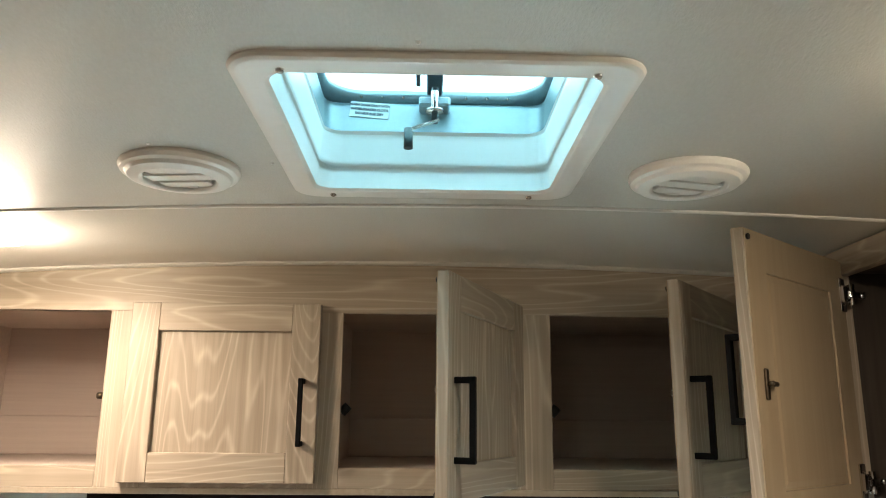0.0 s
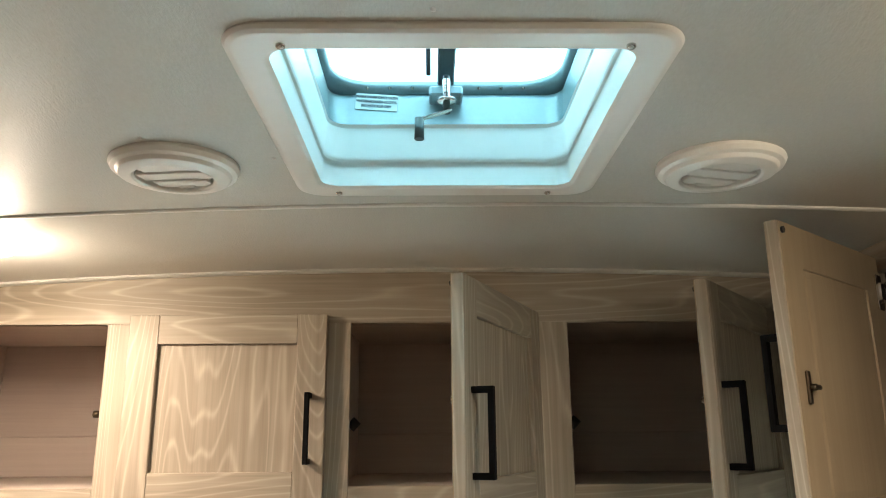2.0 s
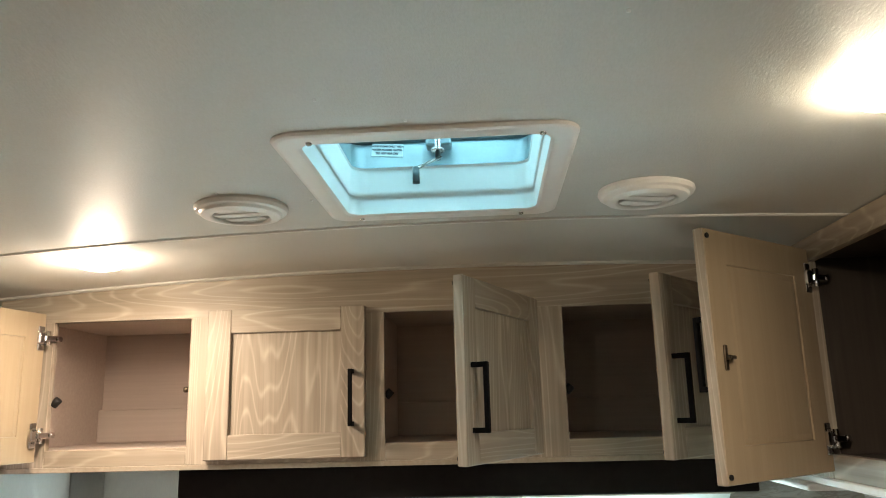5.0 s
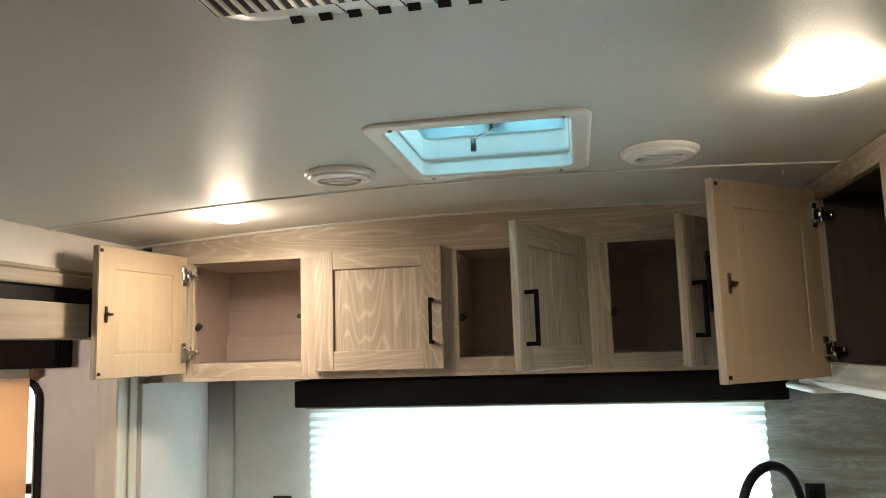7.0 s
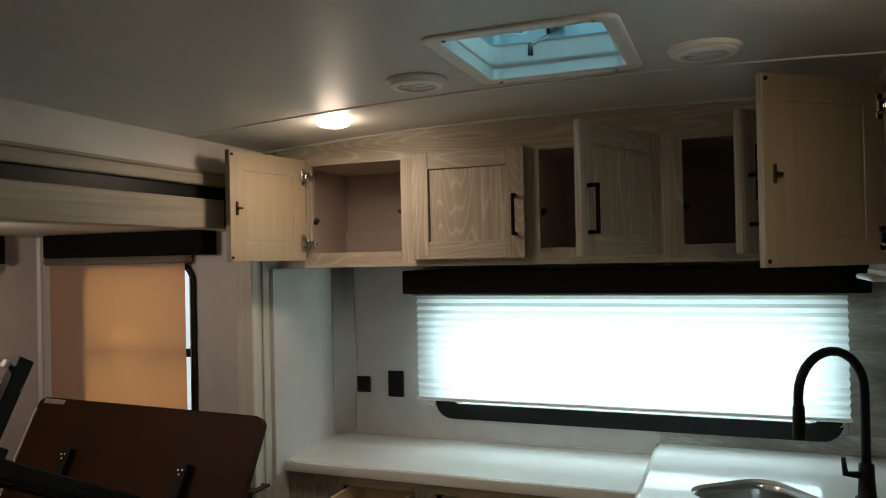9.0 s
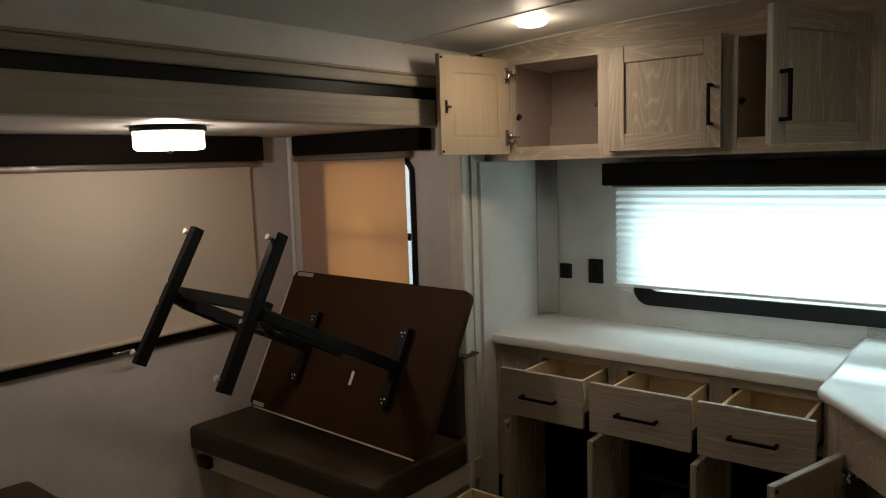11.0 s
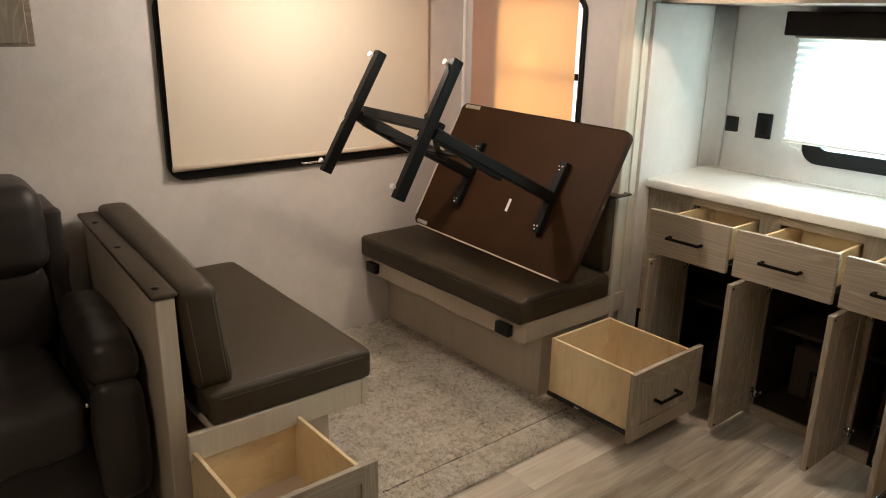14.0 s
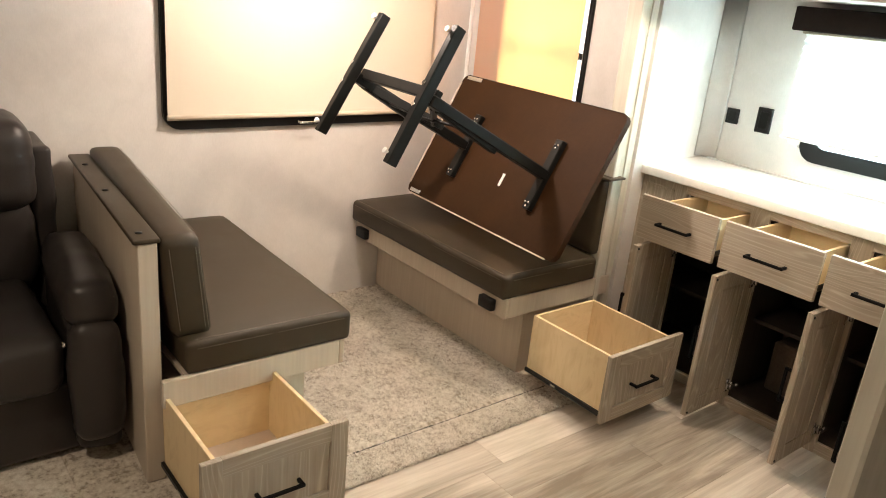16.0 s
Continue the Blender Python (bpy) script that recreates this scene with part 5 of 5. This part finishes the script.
def bench_aft():
    """Bench that backs on to the sofa; its back stands slightly askew."""
    t = thing("dinette_bench", (-1.3, 0.9, 0), "dinette bench with wood back panel and taupe vinyl cushions", "bench", "dinette benches")
    part("pedestal", box(BX0, -0.800, 0.68, 1.08, 0.012, 0.30, 0.002), M_BENCH, t)
    part("seat_rail", box(BX0, -0.772, 1.190, 1.210, 0.300, 0.388, 0.003), M_BENCH, t)
    part("side_rail", box(-0.792, -0.772, 0.61, 1.190, 0.300, 0.388, 0.003), M_BENCH, t)
    part("seat_board", box(BX0, -0.793, 0.68, 1.189, 0.372, 0.386), M_BENCH, t)
    part("corner_block", box(-0.86, -0.795, 1.085, 1.188, 0.300, 0.340, 0.002), M_BENCH, t)
    # the seat cushion lies a little crooked on its board
    turn = Matrix.Translation((-0.762, 1.228, 0)) @ Matrix.Rotation(radians(-1.3), 4, "Z") @ Matrix.Translation((0.762, -1.228, 0))
    for ob in (cushion("seat_cushion", BX0, -0.762, 0.680, 1.228, 0.389, 0.492, t), *seat_seams(t, BX0, -0.762, 0.68, 1.228, 1)):
        ob.data.transform(INV[t] @ turn @ INV[t].inverted())
    skew = Matrix.Translation((-0.85, 0.57, 0)) @ Matrix.Rotation(radians(-4.2), 4, "Z") @ Matrix.Translation((0.85, -0.57, 0))
    x0, x1 = SLIDE_X + 0.016, -0.848
    made = [part("back_panel", box(x0, x1 - 0.05, 0.580, 0.600, 0.012, 0.785, 0.002), M_BENCH, t, "smooth pale wood back panel"),
            part("end_post", box(x1 - 0.05, x1 + 0.004, 0.578, 0.632, 0.012, 0.785, 0.003), M_BENCH, t),
            part("back_cap", box(x0, x1 + 0.010, 0.566, 0.640, 0.786, 0.800, 0.005, 2), M_SEAT, t, "brown vinyl top cap with snaps"),
            cushion("back_cushion", x0, -0.835, 0.634, 0.752, 0.480, 0.818, t, 0.032, 0.008)]
    for v in made[3].data.vertices:
        p = v.co - INV[t].translation
        v.co.y += (0.80 - p.z) * 0.10
        v.co.z += (p.z > 0.6) * (0.012 - 0.030 * (p.x - x0) / (x1 - x0))
    for x in (-1.70, -1.35, -0.90):
        made.append(part("snap", lathe(x, 0.596, [(0.010, 0.800), (0.010, 0.803), (0.006, 0.805), (0.0, 0.8052)], 14), M_RUBBER, t))
    for y in (0.738, 0.729, 0.656):
        made.append(stitch(t, [(-0.8345, y + 0.004, 0.765), (-0.8335, y + 0.015, 0.65), (-0.8345, y + 0.029, 0.51)]))
    made.append(stitch(t, [(-0.87, 0.7445, 0.795), (-1.3, 0.7445, 0.8105), (x0 + 0.03, 0.7445, 0.823)]))
    for ob in made:
        ob.data.transform(INV[t] @ skew @ INV[t].inverted())


bench_aft()
drawer(pose(-0.276, 2.215, 0.078, 0, 0, 90), 0.355, 0.425, 0.232, 0.425, 0.272, "pulled-out bench drawer, pale pine box, greige front", "bench drawers", shaker=True)
drawer(pose(-0.398, 0.790, 0.078, 0, 0, 90), 0.345, 0.405, 0.232, 0.425, 0.272, "pulled-out bench drawer, pale pine box, greige front", "bench drawers", shaker=True)


def folded_table():
    """The dinette table lying on its side against the bench, legs folded outwards."""
    lean = 27.5
    m = pose(-1.112, 2.012, 0.602, 0, 0, -3.9) @ pose(0, 0, 0, -lean, 0, 0)
    # own frame: x along, z up the slope, -y out of the underside
    t = thing("dinette_table", label="dinette table tipped on its side, brown underside, black folding legs", category="table", m=m)
    w, h = 0.515, 0.610
    o = rounded(0, h / 2, w, h / 2, 0.035, 6)
    part("tabletop", turned(prism(o, 0.004, 0.026, 0.002), UPRIGHT_Y), M_TABLE, t, "dark brown laminate underside")
    i = [(x * 1.003, h / 2 + (z - h / 2) * 1.005) for x, z in o]
    part("edge_band", turned(ring_prism(i, o, 0.0025, 0.0275), UPRIGHT_Y), M_TABLE, t, "brown edge band")
    part("edge_strip", box(-w + 0.04, w - 0.04, -0.0005, 0.0055, -0.0060, 0.0005, 0.0008), M_EDGE, t, "pale metal edge strip")
    part("edge_strip", box(-w - 0.0060, -w + 0.0005, -0.0005, 0.0055, 0.04, h - 0.04, 0.0008), M_EDGE, t, "pale metal edge strip")
    for x0, x1, z0, z1 in ((-w + 0.03, -w + 0.11, 0.004, 0.022), (-w + 0.03, -w + 0.14, h - 0.022, h - 0.004)):
        part("edge_bracket", box(x0, x1, -0.003, 0.003, z0, z1, 0.001), M_STEEL, t)
    part("paper_tag", box(0.047, 0.061, 0.0015, 0.003, 0.185, 0.240), M_TAG, t, "small white paper tag")
    leg = 0.655
    for x in (-0.250, 0.280):
        part("mount_bar", box(x - 0.02, x + 0.02, -0.026, 0.0035, 0.14, 0.44, 0.003), M_BLACK, t)
        for z in (0.165, 0.415):
            for u, q in ((-0.008, 0.0), (0.008, 0.002), (0.0, -0.013)):
                part("bolt", tube([(x + u, -0.026, z + q), (x + u, -0.030, z + q)], 0.0038, 8), M_CHROME, t)
        part("leg_post", bar((x, -0.02, 0.29), (x, -leg, 0.29), 0.055, 0.040, up=(0, 0, 1), bevel=0.004), M_BLACK, t)
        part("inner_post", bar((x + 0.002, -0.30, 0.262), (x + 0.002, -0.60, 0.275), 0.038, 0.022, up=(0, 0, 1), bevel=0.003), M_BLACK, t)
        f = part("foot_bar", box(x - 0.0165, x + 0.0165, -leg - 0.042, -leg, 0.035, 0.545, 0.003), M_BLACK, t)
        for z in (0.07, 0.52):
            part("levelling_foot", tube([(x - 0.01, -leg - 0.042, z), (x - 0.01, -leg - 0.056, z), (x - 0.01, -leg - 0.060, z)], [0.004, 0.0105, 0.0095], 14), M_WHITE, f, "white plastic levelling foot")
        for z in (0.25, 0.33):
            part("bolt", tube([(x - 0.006, -leg - 0.041, z), (x - 0.006, -leg - 0.047, z)], 0.008, 10), M_CHROME, f)
        if x < 0:
            # this foot is knocked slightly askew
            for v in [v for ob in (f, *f.children) for v in ob.data.vertices]:
                v.co.x += (v.co.z - 0.07) * 0.07
    part("cross_bar", bar((-0.250, -leg + 0.03, 0.315), (0.280, -leg + 0.03, 0.315), 0.028, 0.040, up=(0, 0, 1), bevel=0.003), M_BLACK, t)
    part("brace", bar((-0.28, -leg + 0.05, 0.285), (0.02, -0.36, 0.275), 0.012, 0.034, up=(0, 0, 1), bevel=0.002), M_BLACK, t)
    part("brace", bar((0.245, -leg + 0.05, 0.285), (-0.05, -0.36, 0.275), 0.012, 0.034, up=(0, 0, 1), bevel=0.002), M_BLACK, t)
    part("release_rod", tube([(-0.27, -0.47, 0.27), (0.0, -0.45, 0.262), (0.24, -0.47, 0.27)], 0.006, 8), M_BLACK, t)


folded_table()


# ---- sofa ----
def puffed(name, x0, x1, y0, y1, z0, z1, parent, r=0.05, puff=0.02, seed=0.0):
    b = bmesh.new()
    bmesh.ops.create_cube(b, size=1.0, matrix=Matrix.Translation(((x0 + x1) / 2, (y0 + y1) / 2, (z0 + z1) / 2)) @ Matrix.Diagonal((x1 - x0, y1 - y0, z1 - z0, 1)))
    bmesh.ops.bevel(b, geom=list(b.edges), offset=r, segments=4, profile=0.5, affect="EDGES")
    bmesh.ops.subdivide_edges(b, edges=[e for e in b.edges if e.calc_length() > 0.15], cuts=7, use_grid_fill=True)
    bmesh.ops.subdivide_edges(b, edges=[e for e in b.edges if e.calc_length() > 0.045], cuts=1, use_grid_fill=True)
    for v in b.verts:
        u, w, q = ((v.co.x - x0) / (x1 - x0) * 2 - 1, (v.co.y - y0) / (y1 - y0) * 2 - 1, (v.co.z - z0) / (z1 - z0) * 2 - 1)
        v.co.x += u * puff * max(0, 1 - w * w) * max(0, 1 - q * q)
        v.co.y += w * puff * max(0, 1 - u * u) * max(0, 1 - q * q)
        v.co.z += q * puff * max(0, 1 - u * u) * max(0, 1 - w * w)
        v.co += Vector((u, w, q)) * noise.noise(v.co * 7.0 + Vector((seed, 0, 0))) * 0.006
        v.co += Vector((u, w, q)) * (noise.noise(Vector((v.co.x * 9, v.co.y * 9, v.co.z * 30)) + Vector((seed, 3, 0))) * 0.005)
    for f in b.faces:
        f.smooth = True
    return part(name, b, M_SOFA, parent)


def sofa():
    t = thing("reclining_sofa", (-1.35, -0.4, 0), "dark brown leather theatre sofa with padded arms", "sofa")
    part("base", box(-1.82, -1.10, -1.05, 0.545, 0.03, 0.28, 0.02, 2), M_SOFA, t)
    puffed("seat_cushion", -1.62, -1.03, -0.28, 0.412, 0.27, 0.465, t, 0.045, 0.015, 1.0)
    puffed("lower_back", -1.80, -1.53, -0.28, 0.452, 0.42, 0.735, t, 0.05, 0.025, 2.0)
    puffed("head_cushion", -1.82, -1.49, -0.27, 0.462, 0.705, 0.995, t, 0.055, 0.022, 3.0)
    puffed("back_wing", -1.86, -1.60, 0.465, 0.535, 0.30, 0.895, t, 0.018, 0.002, 4.0)
    # the arm stands along the askew back of the bench
    skew = Matrix.Translation((-1.0, 0.50, 0)) @ Matrix.Rotation(radians(-5.0), 4, "Z") @ Matrix.Translation((1.0, -0.50, 0))
    for ob in (puffed("arm", -1.60, -1.02, 0.428, 0.558, 0.06, 0.50, t, 0.03, 0.006, 5.0),
               puffed("arm_pad", -1.54, -1.000, 0.420, 0.566, 0.485, 0.622, t, 0.045, 0.010, 6.0),
               puffed("arm_front", -1.05, -0.965, 0.424, 0.560, 0.12, 0.505, t, 0.04, 0.010, 7.0),
               stitch(t, [(-1.012, 0.432, 0.575), (-1.000, 0.47, 0.583), (-1.000, 0.52, 0.583), (-1.012, 0.556, 0.575)])):
        ob.data.transform(INV[t] @ skew @ INV[t].inverted())
    puffed("seat_cushion", -1.62, -1.06, -0.95, -0.30, 0.27, 0.465, t, 0.05, 0.015, 8.0)
    puffed("lower_back", -1.80, -1.53, -0.95, -0.30, 0.42, 0.80, t, 0.06, 0.03, 9.0)
    puffed("head_cushion", -1.80, -1.50, -0.95, -0.31, 0.76, 1.045, t, 0.07, 0.03, 10.0)
    part("power_button", tube([(-1.02, 0.418, 0.445), (-1.02, 0.406, 0.445)], 0.008, 12), M_CHROME, t, "small chrome button")


sofa()


def sofa_cabinet():
    c = thing("wall_cabinet", (-1.7, 0.0, 1.42), "greige wood wall cabinet over the sofa", "cabinet")
    x1 = -1.52
    part("body", box(SLIDE_X, x1, -1.0, 0.512, 1.425, SLIDE_TOP - 0.002, 0.002), M_FRONT_Y, c)
    for a in (-0.98, -0.48, 0.02):
        part("door", box(x1 + 0.0005, x1 + 0.019, a, a + 0.47, 1.435, 1.735, 0.002), M_FRONT_Z, c)


sofa_cabinet()


# ---- carpet and planks ----
def carpet_piece(name, x0, x1, y0, y1, label):
    nx, ny = int((x1 - x0) / 0.012), int((y1 - y0) / 0.012)
    b = bmesh.new()
    grid = []
    for i in range(nx + 1):
        row = []
        for j in range(ny + 1):
            p = Vector((x0 + (x1 - x0) * i / nx, y0 + (y1 - y0) * j / ny, 0.0))
            edge = 0 if i in (0, nx) or j in (0, ny) else 1
            z = 0.011 + edge * (0.003 * noise.noise(p * 30) + 0.002 * noise.noise(p * 75)) - (1 - edge) * 0.011
            if i == nx and edge == 0:
                p.x += 0.004 * noise.noise(p * 60)
            row.append(b.verts.new((p.x, p.y, z)))
        grid.append(row)
    for i in range(nx):
        for j in range(ny):
            f = b.faces.new((grid[i][j], grid[i + 1][j], grid[i + 1][j + 1], grid[i][j + 1]))
            f.smooth = True
    ob = solid(name, b, M_CARPET, label, "carpet", "", "structure")
    return ob


def carpet_pile(x0, x1, y0, y1, count, seed):
    """Loose tufts standing out of the carpet."""
    rng = random.Random(seed)
    verts, faces = [], []
    for _ in range(count):
        x, y = x0 + (x1 - x0) * rng.random(), y0 + (y1 - y0) * rng.random()
        if abs(x + 0.672) < 0.018:
            continue
        a = rng.random() * 6.283
        dx, dy = math.cos(a) * 0.0012, math.sin(a) * 0.0012
        ln = rng.uniform(0.008, 0.015)
        lx, ly, h = -math.sin(a) * ln, math.cos(a) * ln, rng.uniform(0.0125, 0.0155)
        n = len(verts)
        verts += [(x - dx, y - dy, 0.008), (x + dx, y + dy, 0.008), (x + dx + lx, y + dy + ly, h), (x - dx + lx, y - dy + ly, h)]
        faces.append((n, n + 1, n + 2, n + 3))
    me = bpy.data.meshes.new("carpet_pile")
    me.from_pydata(verts, [], faces)
    me.materials.append(M_CARPET)
    tagged(new("carpet_pile", me), "frizzy beige pile of the shag carpet", "carpet", kind="stuff")


carpet_pile(-1.85, -0.672, 1.06, 2.10, 80000, 3)
carpet_pile(-0.672, -0.512, 0.60, 2.475, 20000, 4)
carpet_piece("carpet_slide", SLIDE_X + 0.001, -0.676, 0.396, SLIDE_Y1 - 0.001, "beige mottled shag carpet on the slide-out floor")
carpet_piece("carpet_flap", -0.6690, -0.516, 0.40, 2.475, "beige shag carpet strip on the slide-out's flap")
structure("carpet_aft", box(SLIDE_X + 0.001, -0.60, SLIDE_Y0, 0.395, -0.001, 0.010, 0.002), M_CARPET, "beige carpet under the sofa", "carpet")


def floor_planks():
    """Vinyl planks along the walk, each with bevelled edges."""
    rng = random.Random(11)
    root = thing("vinyl_floor", (0.4, 1.5, 0), "greige wood-look vinyl planks", "floor", kind="structure")
    wid, gap = 0.152, 0.0005
    lengths = {}
    x = -0.516
    k = 0
    rest = bmesh.new()
    while x < RIGHT:
        w = min(wid, RIGHT - x)
        y = 0.2 - rng.random() * 0.9
        while y < FRONT:
            ln = 0.914
            near = x < 1.0 and y + ln > 0.3
            y1 = min(y + ln, FRONT)
            key = (round(w, 3), round(y1 - y, 3))
            if near:
                if key not in lengths:
                    bb = box(0, w - gap, 0, y1 - y - gap, -0.004, 0.0, 0.0004)
                    me = bpy.data.meshes.new("plank")
                    bb.to_mesh(me)
                    bb.free()
                    me.materials.append(M_FLOOR)
                    lengths[key] = me
                ob = new("plank", lengths[key])
                ob.parent = root
                ob.location = Vector((x, y, 0)) - root.location
            else:
                rest = box(x, x + w - gap, y, y1 - gap, -0.004, 0.0, bm=rest)
            y += ln
        rest = box(x, x + w - gap, AFT, min(0.2, 0.2), -0.0045, -0.0005, bm=rest)
        x += wid
        k += 1
    o = part("far_planks", rest, M_FLOOR, root)
    tagged(o, kind="stuff")


floor_planks()
